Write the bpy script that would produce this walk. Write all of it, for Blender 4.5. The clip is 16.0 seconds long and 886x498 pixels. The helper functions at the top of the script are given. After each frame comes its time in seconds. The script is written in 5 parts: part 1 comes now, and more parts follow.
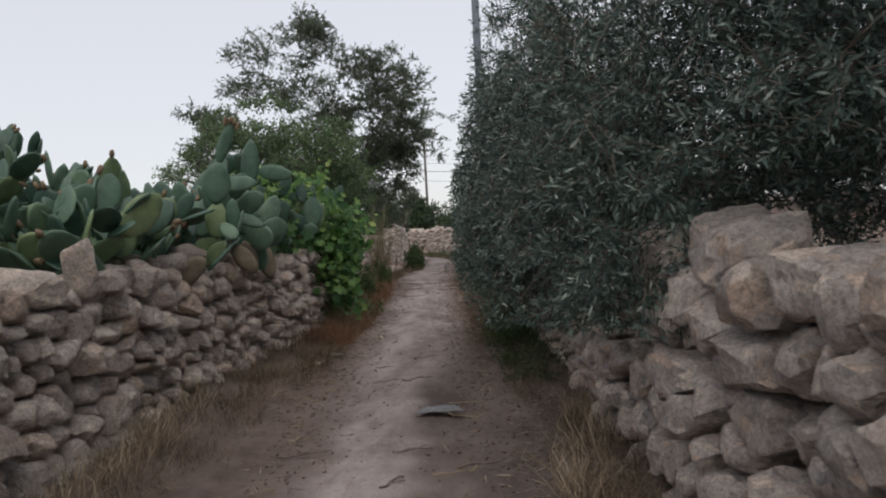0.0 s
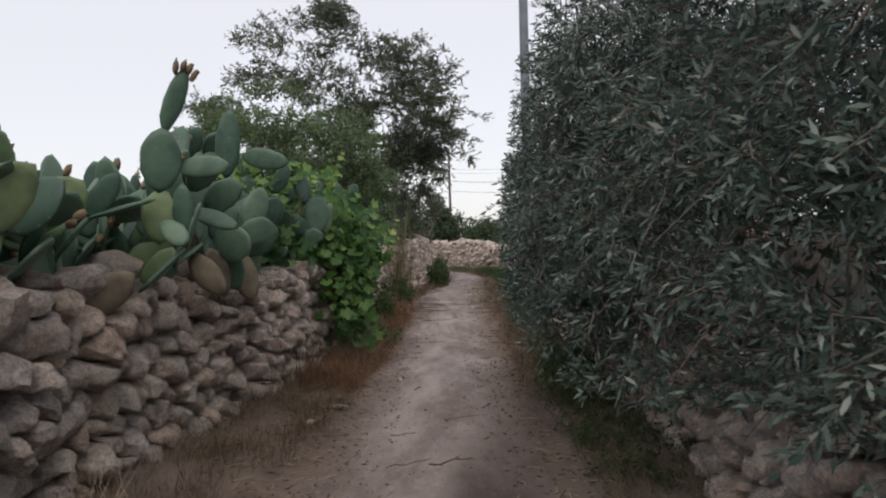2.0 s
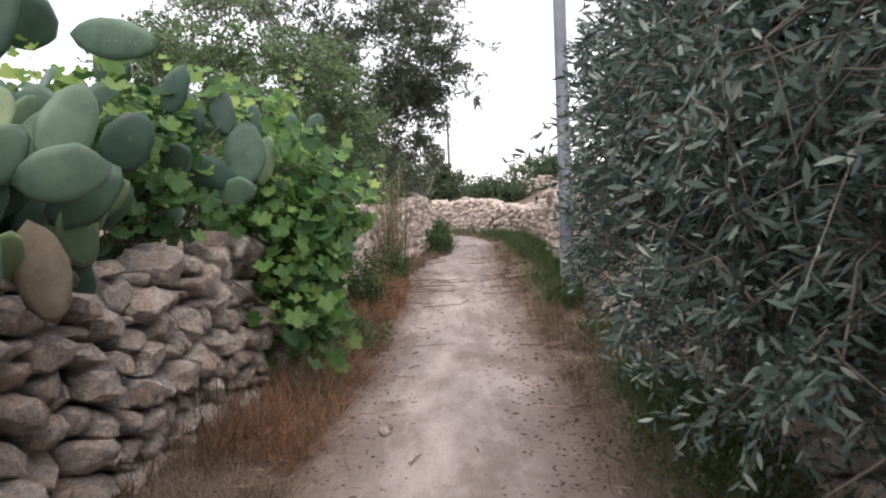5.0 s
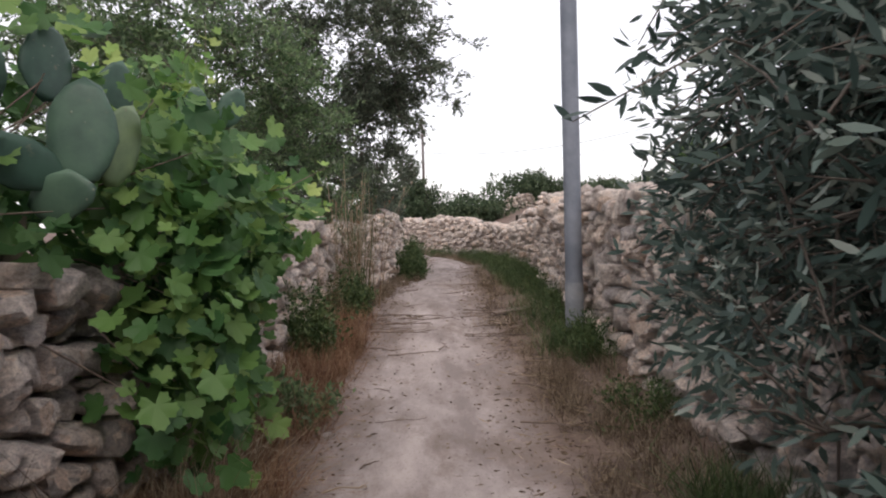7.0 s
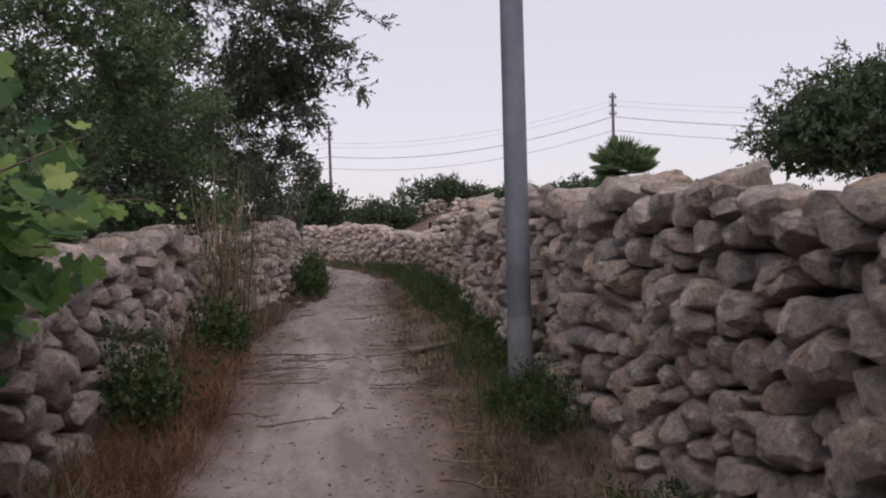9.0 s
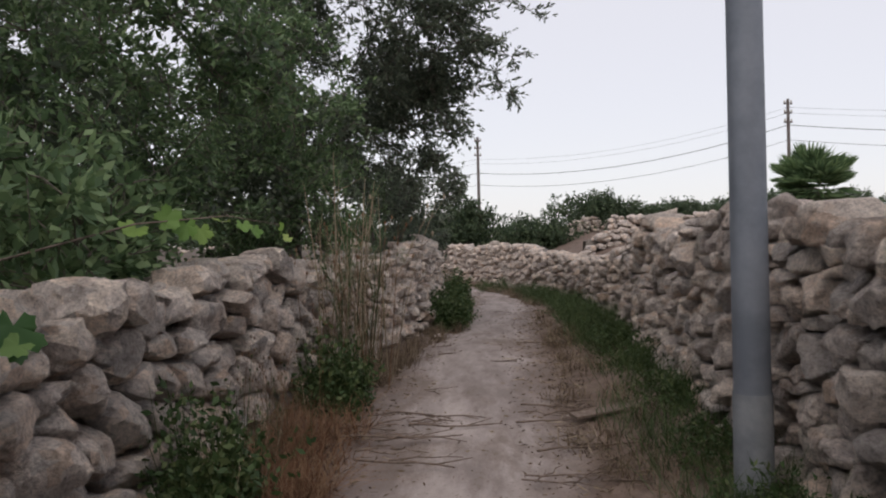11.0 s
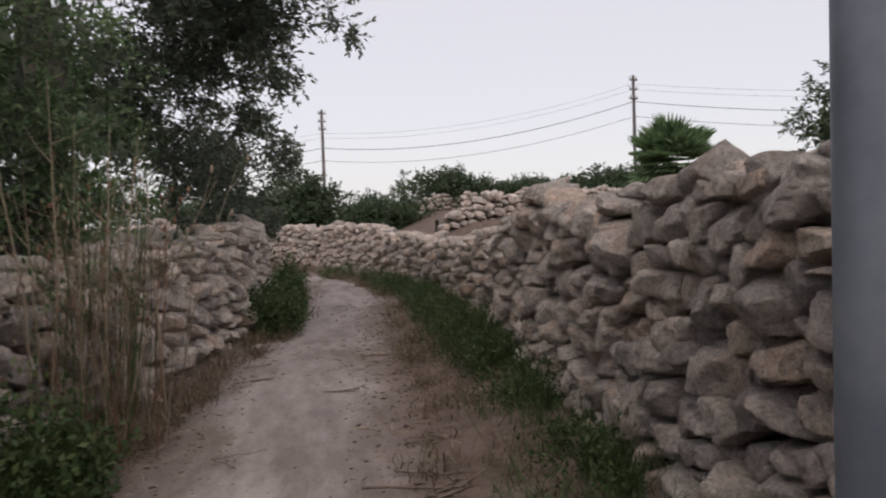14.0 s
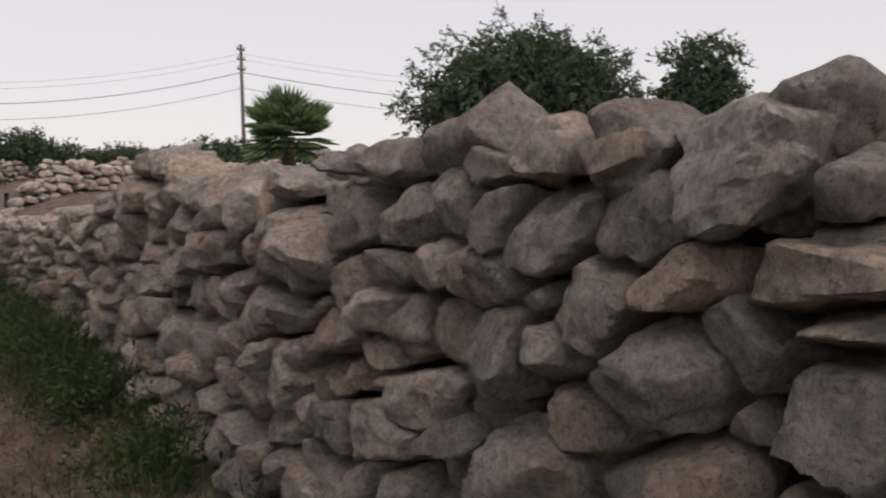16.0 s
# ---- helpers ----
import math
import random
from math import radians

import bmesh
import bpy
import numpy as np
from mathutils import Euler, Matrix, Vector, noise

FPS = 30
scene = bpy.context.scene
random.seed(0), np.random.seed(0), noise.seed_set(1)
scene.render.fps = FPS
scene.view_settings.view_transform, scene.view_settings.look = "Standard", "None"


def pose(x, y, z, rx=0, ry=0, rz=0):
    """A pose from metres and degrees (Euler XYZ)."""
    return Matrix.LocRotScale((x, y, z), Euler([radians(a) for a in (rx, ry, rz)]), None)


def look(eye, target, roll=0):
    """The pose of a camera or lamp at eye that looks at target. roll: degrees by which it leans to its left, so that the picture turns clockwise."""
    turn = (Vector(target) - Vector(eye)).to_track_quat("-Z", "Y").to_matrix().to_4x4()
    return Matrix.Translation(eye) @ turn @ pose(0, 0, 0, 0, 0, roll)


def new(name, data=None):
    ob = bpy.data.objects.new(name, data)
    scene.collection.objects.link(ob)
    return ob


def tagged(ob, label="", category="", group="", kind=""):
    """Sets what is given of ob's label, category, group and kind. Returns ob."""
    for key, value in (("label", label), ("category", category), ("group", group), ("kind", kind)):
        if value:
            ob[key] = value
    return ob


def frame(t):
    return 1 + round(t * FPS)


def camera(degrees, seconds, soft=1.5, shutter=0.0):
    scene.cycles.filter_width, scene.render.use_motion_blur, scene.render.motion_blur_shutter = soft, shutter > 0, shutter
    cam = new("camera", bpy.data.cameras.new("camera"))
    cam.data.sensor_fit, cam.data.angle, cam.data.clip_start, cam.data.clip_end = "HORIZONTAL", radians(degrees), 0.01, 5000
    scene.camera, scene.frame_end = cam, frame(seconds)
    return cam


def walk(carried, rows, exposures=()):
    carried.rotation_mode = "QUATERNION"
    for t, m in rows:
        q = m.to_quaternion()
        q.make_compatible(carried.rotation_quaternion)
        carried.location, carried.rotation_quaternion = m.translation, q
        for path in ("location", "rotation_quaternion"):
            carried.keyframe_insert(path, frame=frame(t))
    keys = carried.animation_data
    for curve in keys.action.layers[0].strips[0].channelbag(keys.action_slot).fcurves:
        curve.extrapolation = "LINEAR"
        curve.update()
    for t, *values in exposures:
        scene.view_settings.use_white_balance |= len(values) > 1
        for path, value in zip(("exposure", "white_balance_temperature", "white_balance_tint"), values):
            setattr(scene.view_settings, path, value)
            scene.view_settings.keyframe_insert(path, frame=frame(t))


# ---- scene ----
cam = camera(59.3, 16.0, 2.0, 0.22)
METRES, EYE, TILT, LEAN, TURN = 17.0, 1.55, 0.0, 0.0, 0.0
ROWS = [
    (0.0, 0.0, 0.0, 0.0, -0.1, -1.79, 3.24),
    (0.5, -0.0016, 0.0403, 0.0003, 0.12, -1.59, 2.75),
    (1.0, -0.0072, 0.0804, -0.0002, 0.8, -1.69, 2.08),
    (1.5, -0.0094, 0.1194, -0.0002, 1.45, -0.94, 2.15),
    (2.0, -0.0141, 0.1586, -0.0014, 1.37, -0.8, 1.53),
    (2.5, -0.0178, 0.1955, -0.0019, -0.36, -2.04, 1.68),
    (3.0, -0.0197, 0.2354, -0.0025, -1.01, -3.46, 2.64),
    (5.5, -0.0287, 0.4146, -0.0054, 1.41, -3.67, 2.32),
    (6.0, -0.032, 0.4502, -0.005, 0.75, -2.91, 2.11),
    (6.5, -0.0279, 0.4851, -0.006, -0.11, -2.97, 2.11),
    (7.0, -0.0271, 0.5178, -0.0065, -0.7, -2.38, 1.59),
    (7.5, -0.0257, 0.5529, -0.0066, -0.91, -1.97, 2.07),
    (8.0, -0.025, 0.5886, -0.0058, -1.81, -3.14, 2.38),
    (8.5, -0.0248, 0.6206, -0.0055, -5.86, -3.2, 1.72),
    (9.0, -0.0186, 0.6533, -0.0056, -7.28, -2.07, 1.71),
    (9.5, -0.0179, 0.6846, -0.0054, -6.06, -1.11, 1.07),
    (10.0, -0.0171, 0.7119, -0.0039, -1.37, -0.28, 0.79),
    (12.5, -0.0176, 0.8278, -0.0021, 4.95, -1.42, 1.71),
    (13.0, -0.0156, 0.8526, -0.0027, 2.03, -1.66, 3.01),
    (13.5, -0.0111, 0.8782, -0.0012, -0.86, -1.67, 3.28),
    (14.0, -0.0084, 0.9038, -0.0015, -7.47, -2.41, 2.05),
    (14.5, -0.0021, 0.9281, -0.0019, -13.38, -2.62, 1.02),
    (15.0, 0.0041, 0.9518, -0.0006, -19.12, -2.63, -0.56),
    (15.5, 0.0027, 0.9751, 0.0003, -27.77, -3.82, -1.06),
    (16.0, 0.0073, 0.9939, -0.0002, -36.06, -4.86, 0.63),
]
EXPOSURES = [(0.0, -0.08, 6450, 7), (3.0, 0.36, 6600, 9), (5.5, 1.16, 6600, 11), (6.0, 0.84, 6600, 11), (6.6, 0.74, 6600, 11), (7.5, 0.40, 6600, 13), (8.5, 0.22, 6550, 14), (9.0, -0.15, 6500, 18), (10.0, -0.1, 6500, 14), (12.5, 0.1, 6600, 7), (14.0, -0.08, 6600, 11), (15.0, -0.02, 6700, 11), (15.5, -0.18, 6800, 11), (16.0, -0.1, 6900, 12)]
walk(cam, [(t, pose(0, 0, EYE, TILT, LEAN, TURN) @ pose(METRES * x, METRES * y, METRES * z, 90 + pitch, roll, yaw)) for t, x, y, z, yaw, pitch, roll in ROWS], EXPOSURES)

# ---- light: dusk under a thin overcast ----
world = bpy.data.worlds.new("dusk_sky")
scene.world = world
world.use_nodes = True
wn, wl = world.node_tree.nodes, world.node_tree.links
wn.clear()
sky = wn.new("ShaderNodeTexSky")
sky.sky_type, sky.sun_disc = "NISHITA", False
sky.sun_elevation, sky.sun_rotation = radians(55), radians(184)
sky_bg = wn.new("ShaderNodeBackground")
sky_bg.inputs["Strength"].default_value = 0.03
wl.new(sky.outputs[0], sky_bg.inputs["Color"])
veil = wn.new("ShaderNodeBackground")
veil.inputs["Color"].default_value = (0.84, 0.81, 0.85, 1)
veil.inputs["Strength"].default_value = 0.86
both = wn.new("ShaderNodeAddShader")
wl.new(sky_bg.outputs[0], both.inputs[0])
wl.new(veil.outputs[0], both.inputs[1])
w_out = wn.new("ShaderNodeOutputWorld")
wl.new(both.outputs[0], w_out.inputs["Surface"])

sun = new("sun", bpy.data.lights.new("sun", "SUN"))
sun.data.energy, sun.data.angle, sun.data.color = 1.15, radians(60), (1.0, 0.86, 0.76)
sun.matrix_world = look((-0.4, 5.5, 9.5), (0, 12, 0))


# ---- materials ----
def nodes_of(name):
    mat = bpy.data.materials.new(name)
    mat.use_nodes = True
    nt = mat.node_tree
    return mat, nt, nt.nodes["Principled BSDF"], nt.nodes["Material Output"]


def ramp(nt, stops, fac):
    r = nt.nodes.new("ShaderNodeValToRGB")
    while len(r.color_ramp.elements) < len(stops):
        r.color_ramp.elements.new(0.5)
    for e, (p, c) in zip(r.color_ramp.elements, stops):
        e.position, e.color = p, (*c, 1)
    nt.links.new(fac, r.inputs["Fac"])
    return r.outputs["Color"]


def mixed(nt, a, b, fac, how="MIX"):
    m = nt.nodes.new("ShaderNodeMix")
    m.data_type, m.blend_type = "RGBA", how
    for value, socket in ((fac, m.inputs[0]), (a, m.inputs[6]), (b, m.inputs[7])):
        if isinstance(value, (int, float)):
            socket.default_value = value
        elif isinstance(value, tuple):
            socket.default_value = (*value, 1)
        else:
            nt.links.new(value, socket)
    return m.outputs[2]


def noisy(nt, scale, detail=4.0, rough=0.6, stretch=None):
    g = nt.nodes.new("ShaderNodeNewGeometry")
    n = nt.nodes.new("ShaderNodeTexNoise")
    n.inputs["Scale"].default_value = scale
    n.inputs["Detail"].default_value, n.inputs["Roughness"].default_value = detail, rough
    place = g.outputs["Position"]
    if stretch:
        m = nt.nodes.new("ShaderNodeMapping")
        m.inputs["Scale"].default_value = stretch
        nt.links.new(place, m.inputs["Vector"])
        place = m.outputs["Vector"]
    nt.links.new(place, n.inputs["Vector"])
    return n.outputs[0]


def bumped(nt, bsdf, height, strength, distance):
    b = nt.nodes.new("ShaderNodeBump")
    b.inputs["Strength"].default_value, b.inputs["Distance"].default_value = strength, distance
    nt.links.new(height, b.inputs["Height"])
    nt.links.new(b.outputs[0], bsdf.inputs["Normal"])


def band(nt, value, lo, hi):
    m = nt.nodes.new("ShaderNodeMapRange")
    m.inputs[1].default_value, m.inputs[2].default_value = lo, hi
    nt.links.new(value, m.inputs[0])
    return m.outputs[0]


def own_random(nt, island):
    if island:
        return nt.nodes.new("ShaderNodeNewGeometry").outputs["Random Per Island"]
    return nt.nodes.new("ShaderNodeObjectInfo").outputs["Random"]


def stone_material(name, island):
    mat, nt, bsdf, out = nodes_of(name)
    rnd = own_random(nt, island)
    base = ramp(nt, [(0.0, (0.40, 0.36, 0.335)), (0.25, (0.68, 0.60, 0.545)), (0.5, (0.50, 0.455, 0.425)), (0.7, (0.74, 0.655, 0.58)),
                     (0.86, (0.62, 0.49, 0.40)), (0.93, (0.60, 0.54, 0.49)), (1.0, (0.36, 0.335, 0.325))], rnd)
    # broad staining, then crust, grains and pits
    col = mixed(nt, base, ramp(nt, [(0.36, (0.62, 0.61, 0.61)), (0.58, (1.15, 1.13, 1.10))], noisy(nt, 5.0, 6, 0.65)), 0.85, "MULTIPLY")
    col = mixed(nt, col, (0.56, 0.40, 0.29), mixed(nt, (0, 0, 0), (0.5, 0.5, 0.5), band(nt, noisy(nt, 3.3, 4), 0.53, 0.68)))
    col = mixed(nt, col, ramp(nt, [(0.36, (0.48, 0.47, 0.47)), (0.5, (1.0, 1.0, 1.0)), (0.64, (1.42, 1.42, 1.40))], noisy(nt, 38.0, 8, 0.8)), 0.8, "MULTIPLY")
    col = mixed(nt, col, (0.70, 0.67, 0.63), mixed(nt, (0, 0, 0), (0.45, 0.45, 0.45), band(nt, noisy(nt, 21.0, 8, 0.85), 0.55, 0.61)))
    col = mixed(nt, col, (0.16, 0.15, 0.145), mixed(nt, (0, 0, 0), (0.6, 0.6, 0.6), band(nt, noisy(nt, 60.0, 5, 0.75), 0.57, 0.65)))
    nt.links.new(col, bsdf.inputs["Base Color"])
    bsdf.inputs["Roughness"].default_value = 0.95
    bsdf.inputs["Specular IOR Level"].default_value = 0.15
    coarse = nt.nodes.new("ShaderNodeBump")
    coarse.inputs["Strength"].default_value, coarse.inputs["Distance"].default_value = 1.0, 0.045
    nt.links.new(noisy(nt, 22.0, 6, 0.65), coarse.inputs["Height"])
    fine = nt.nodes.new("ShaderNodeBump")
    fine.inputs["Strength"].default_value, fine.inputs["Distance"].default_value = 1.0, 0.018
    nt.links.new(noisy(nt, 85.0, 6, 0.8), fine.inputs["Height"])
    nt.links.new(coarse.outputs[0], fine.inputs["Normal"])
    nt.links.new(fine.outputs[0], bsdf.inputs["Normal"])
    return mat


def leaf_material(name, stops, rough=0.55, glow=0.25, spec=0.3, island=True):
    mat, nt, bsdf, out = nodes_of(name)
    col = ramp(nt, stops, own_random(nt, island))
    col = mixed(nt, col, ramp(nt, [(0.3, (0.6, 0.6, 0.6)), (0.7, (1.0, 1.0, 1.0))], noisy(nt, 1.3, 3)), 0.7, "MULTIPLY")
    nt.links.new(col, bsdf.inputs["Base Color"])
    bsdf.inputs["Roughness"].default_value = rough
    bsdf.inputs["Specular IOR Level"].default_value = spec
    tr = nt.nodes.new("ShaderNodeBsdfTranslucent")
    nt.links.new(col, tr.inputs["Color"])
    mx = nt.nodes.new("ShaderNodeMixShader")
    mx.inputs[0].default_value = glow
    nt.links.new(bsdf.outputs[0], mx.inputs[1])
    nt.links.new(tr.outputs[0], mx.inputs[2])
    nt.links.new(mx.outputs[0], out.inputs["Surface"])
    return mat


def plain_material(name, a, b, scale, rough=0.8, relief=0.3, depth=0.01, metal=0.0):
    mat, nt, bsdf, out = nodes_of(name)
    col = ramp(nt, [(0.35, a), (0.65, b)], noisy(nt, scale, 6, 0.65))
    nt.links.new(col, bsdf.inputs["Base Color"])
    bsdf.inputs["Roughness"].default_value, bsdf.inputs["Metallic"].default_value = rough, metal
    if relief:
        bumped(nt, bsdf, noisy(nt, scale * 4, 6, 0.7), relief, depth)
    return mat


def pad_material():
    """Waxy cactus skin: each pad has its own green, with a bloom, scars and rows of pale spine cushions."""
    mat, nt, bsdf, out = nodes_of("cactus_skin")
    col = ramp(nt, [(0.0, (0.040, 0.085, 0.062)), (0.4, (0.072, 0.132, 0.093)), (0.75, (0.11, 0.182, 0.123)), (0.92, (0.15, 0.225, 0.11)), (1.0, (0.20, 0.26, 0.13))], own_random(nt, False))
    col = mixed(nt, col, ramp(nt, [(0.35, (0.62, 0.66, 0.70)), (0.62, (1.2, 1.18, 1.15))], noisy(nt, 6.0, 5, 0.6)), 0.8, "MULTIPLY")
    col = mixed(nt, col, (0.17, 0.15, 0.10), mixed(nt, (0, 0, 0), (0.6, 0.6, 0.6), band(nt, noisy(nt, 11.0, 6, 0.7), 0.62, 0.70)))
    place = nt.nodes.new("ShaderNodeTexCoord")
    cells = nt.nodes.new("ShaderNodeTexVoronoi")
    cells.inputs["Scale"].default_value, cells.inputs["Randomness"].default_value = 26.0, 0.35
    nt.links.new(place.outputs["Object"], cells.inputs["Vector"])
    spot = band(nt, cells.outputs["Distance"], 0.17, 0.10)
    col = mixed(nt, col, (0.24, 0.25, 0.19), mixed(nt, (0, 0, 0), (0.75, 0.75, 0.75), spot))
    nt.links.new(col, bsdf.inputs["Base Color"])
    bsdf.inputs["Roughness"].default_value = 0.5
    bsdf.inputs["Specular IOR Level"].default_value = 0.4
    bumped(nt, bsdf, spot, 0.5, 0.004)
    return mat


def ground_material():
    mat, nt, bsdf, out = nodes_of("dusty_lane_soil")
    off = nt.nodes.new("ShaderNodeAttribute")
    off.attribute_name = "lane"
    wob = noisy(nt, 0.9, 5, 0.65)
    add = nt.nodes.new("ShaderNodeMath")
    add.operation = "MULTIPLY_ADD"
    nt.links.new(wob, add.inputs[0])
    add.inputs[1].default_value = 0.9
    nt.links.new(off.outputs["Fac"], add.inputs[2])
    dust = ramp(nt, [(0.38, (0.23, 0.198, 0.187)), (0.62, (0.40, 0.353, 0.335))], noisy(nt, 2.4, 6, 0.7, (1, 0.3, 1)))
    soil = ramp(nt, [(0.38, (0.095, 0.07, 0.058)), (0.62, (0.205, 0.155, 0.128))], noisy(nt, 3.5, 7, 0.7))
    col = mixed(nt, dust, soil, band(nt, add.outputs[0], 0.85, 1.4))
    # browner bare earth, with the olives' shade painted into the same dark colour
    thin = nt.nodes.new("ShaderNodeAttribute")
    thin.attribute_name = "earth_and_shade"
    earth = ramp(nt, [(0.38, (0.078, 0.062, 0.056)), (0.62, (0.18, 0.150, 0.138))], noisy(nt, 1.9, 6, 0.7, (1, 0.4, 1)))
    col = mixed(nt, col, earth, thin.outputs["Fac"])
    litter = band(nt, noisy(nt, 1.5, 7, 0.75, (1, 0.45, 1)), 0.50, 0.64)
    col = mixed(nt, col, (0.17, 0.135, 0.115), mixed(nt, (0, 0, 0), (0.75, 0.75, 0.75), litter))
    speck = band(nt, noisy(nt, 50.0, 4, 0.7), 0.58, 0.68)
    col = mixed(nt, col, (0.14, 0.11, 0.09), mixed(nt, (0, 0, 0), (0.7, 0.7, 0.7), speck))
    nt.links.new(col, bsdf.inputs["Base Color"])
    bsdf.inputs["Roughness"].default_value = 0.97
    bsdf.inputs["Specular IOR Level"].default_value = 0.1
    bumped(nt, bsdf, noisy(nt, 30.0, 8, 0.7), 0.5, 0.012)
    return mat


STONE = stone_material("limestone_rubble", False)
STONE_RUN = stone_material("limestone_rubble_run", True)
CORE = plain_material("wall_core_earth", (0.10, 0.085, 0.07), (0.17, 0.15, 0.13), 6.0)
SOIL = ground_material()
OLIVE_LEAF = leaf_material("olive_leaf", [(0.0, (0.045, 0.077, 0.067)), (0.5, (0.088, 0.132, 0.112)), (0.8, (0.17, 0.225, 0.19)), (1.0, (0.37, 0.42, 0.36))], 0.5, 0.22)
# darker copy of olive_leaf: the shade inside the crowns, put into the colour
OLIVE_SHADE = leaf_material("shaded_olive_leaf", [(0.0, (0.026, 0.043, 0.036)), (1.0, (0.062, 0.088, 0.07))], 0.6, 0.1)
TREE_LEAF = leaf_material("carob_leaf", [(0.0, (0.065, 0.088, 0.062)), (0.6, (0.13, 0.162, 0.112)), (1.0, (0.225, 0.265, 0.185))], 0.5, 0.38)
BUSH_LEAF = leaf_material("bush_leaf", [(0.0, (0.075, 0.13, 0.062)), (0.6, (0.15, 0.235, 0.108)), (1.0, (0.26, 0.36, 0.175))], 0.5, 0.35)
FAR_LEAF = leaf_material("far_leaf", [(0.0, (0.042, 0.07, 0.04)), (0.6, (0.085, 0.128, 0.068)), (1.0, (0.15, 0.2, 0.105))], 0.6, 0.3)
VINE_LEAF = leaf_material("vine_leaf", [(0.0, (0.042, 0.112, 0.040)), (0.45, (0.085, 0.19, 0.055)), (0.8, (0.145, 0.275, 0.075)), (1.0, (0.25, 0.38, 0.11))], 0.5, 0.4)
VINE_YOUNG = leaf_material("young_vine_leaf", [(0.0, (0.15, 0.30, 0.07)), (0.6, (0.27, 0.42, 0.11)), (1.0, (0.42, 0.52, 0.17))], 0.5, 0.4)
VINE_SINGLE = leaf_material("vine_leaf_single", [(0.0, (0.042, 0.112, 0.040)), (0.45, (0.085, 0.19, 0.055)), (0.8, (0.145, 0.275, 0.075)), (1.0, (0.25, 0.38, 0.11))], 0.5, 0.4, 0.3, False)
WEED_LEAF = leaf_material("weed_leaf", [(0.0, (0.034, 0.067, 0.022)), (0.6, (0.067, 0.112, 0.039)), (1.0, (0.134, 0.168, 0.067))], 0.6, 0.25)
DRY_GRASS = leaf_material("dry_grass", [(0.0, (0.10, 0.072, 0.05)), (0.5, (0.18, 0.137, 0.096)), (1.0, (0.36, 0.295, 0.215))], 0.8, 0.2, 0.1)
STRAW = leaf_material("pale_straw", [(0.0, (0.22, 0.16, 0.11)), (0.5, (0.38, 0.30, 0.21)), (1.0, (0.52, 0.44, 0.33))], 0.8, 0.2, 0.1)
CRUMB = leaf_material("leaf_crumbs", [(0.0, (0.07, 0.05, 0.04)), (0.6, (0.13, 0.095, 0.075)), (1.0, (0.22, 0.16, 0.12))], 0.9, 0.05, 0.1)
RED_GRASS = leaf_material("reddish_dry_grass", [(0.0, (0.145, 0.076, 0.047)), (0.5, (0.246, 0.140, 0.085)), (1.0, (0.383, 0.264, 0.170))], 0.8, 0.2, 0.1)
BARK = plain_material("grey_bark", (0.07, 0.06, 0.05), (0.17, 0.145, 0.12), 14.0, 0.9, 0.8)
OLIVE_TWIG = plain_material("pale_olive_twig", (0.12, 0.108, 0.092), (0.23, 0.21, 0.185), 18.0, 0.85, 0.3)
TWIG = plain_material("dry_twig", (0.10, 0.075, 0.06), (0.22, 0.17, 0.14), 20.0, 0.9, 0.3)
PAD_SKIN = pad_material()
PAD_OLD = plain_material("cactus_old_skin", (0.12, 0.10, 0.07), (0.20, 0.17, 0.12), 8.0, 0.85, 0.5)
FRUIT = plain_material("cactus_fruit", (0.14, 0.09, 0.06), (0.20, 0.15, 0.08), 10.0, 0.6, 0.2)
POLE_PAINT = plain_material("grey_pole_steel", (0.14, 0.16, 0.19), (0.22, 0.24, 0.275), 3.0, 0.55, 0.15, 0.003, 0.3)
POLE_SLEEVE = plain_material("grey_pole_foot", (0.16, 0.175, 0.195), (0.25, 0.265, 0.28), 6.0, 0.7, 0.3, 0.003)
POLE_WOOD = plain_material("weathered_pole_wood", (0.10, 0.085, 0.08), (0.19, 0.16, 0.15), 6.0, 0.9, 0.3)
WIRE = plain_material("black_cable", (0.03, 0.03, 0.035), (0.05, 0.05, 0.055), 5.0, 0.6, 0.0)
FILM = plain_material("grey_plastic_film", (0.09, 0.095, 0.10), (0.18, 0.185, 0.19), 12.0, 0.45, 0.2)
PAPER = plain_material("pale_litter", (0.45, 0.43, 0.40), (0.62, 0.60, 0.57), 9.0, 0.8, 0.2)


# ---- geometry helpers ----
def mesh_of(name, verts, faces, mat, smooth=False, sharp=None):
    me = bpy.data.meshes.new(name)
    verts = np.asarray(verts, dtype=np.float32)
    if isinstance(faces, np.ndarray):
        n, k = faces.shape
        me.vertices.add(len(verts))
        me.vertices.foreach_set("co", verts.ravel())
        me.loops.add(n * k)
        me.loops.foreach_set("vertex_index", faces.astype(np.int32).ravel())
        me.polygons.add(n)
        me.polygons.foreach_set("loop_start", np.arange(n, dtype=np.int32) * k)
        me.update(calc_edges=True)
    else:
        me.from_pydata(verts.tolist(), [], faces)
    if smooth:
        me.polygons.foreach_set("use_smooth", [True] * len(me.polygons))
    if sharp:
        me.set_sharp_from_angle(angle=radians(sharp))
    me.materials.append(mat)
    return me


def child(name, me, parent, label=""):
    ob = new(name, me)
    ob.parent = parent
    if label:
        ob["label"] = label
    return ob


def part(name, bm, material, parent, label=""):
    me = bpy.data.meshes.new(name)
    bm.to_mesh(me)
    bm.free()
    me.materials.append(material)
    me.polygons.foreach_set("use_smooth", [True] * len(me.polygons))
    return child(name, me, parent, label)


def thing(name, at, label, category, group="", kind=""):
    ob = new(name)
    ob.location = at
    return tagged(ob, label, category, group, kind)


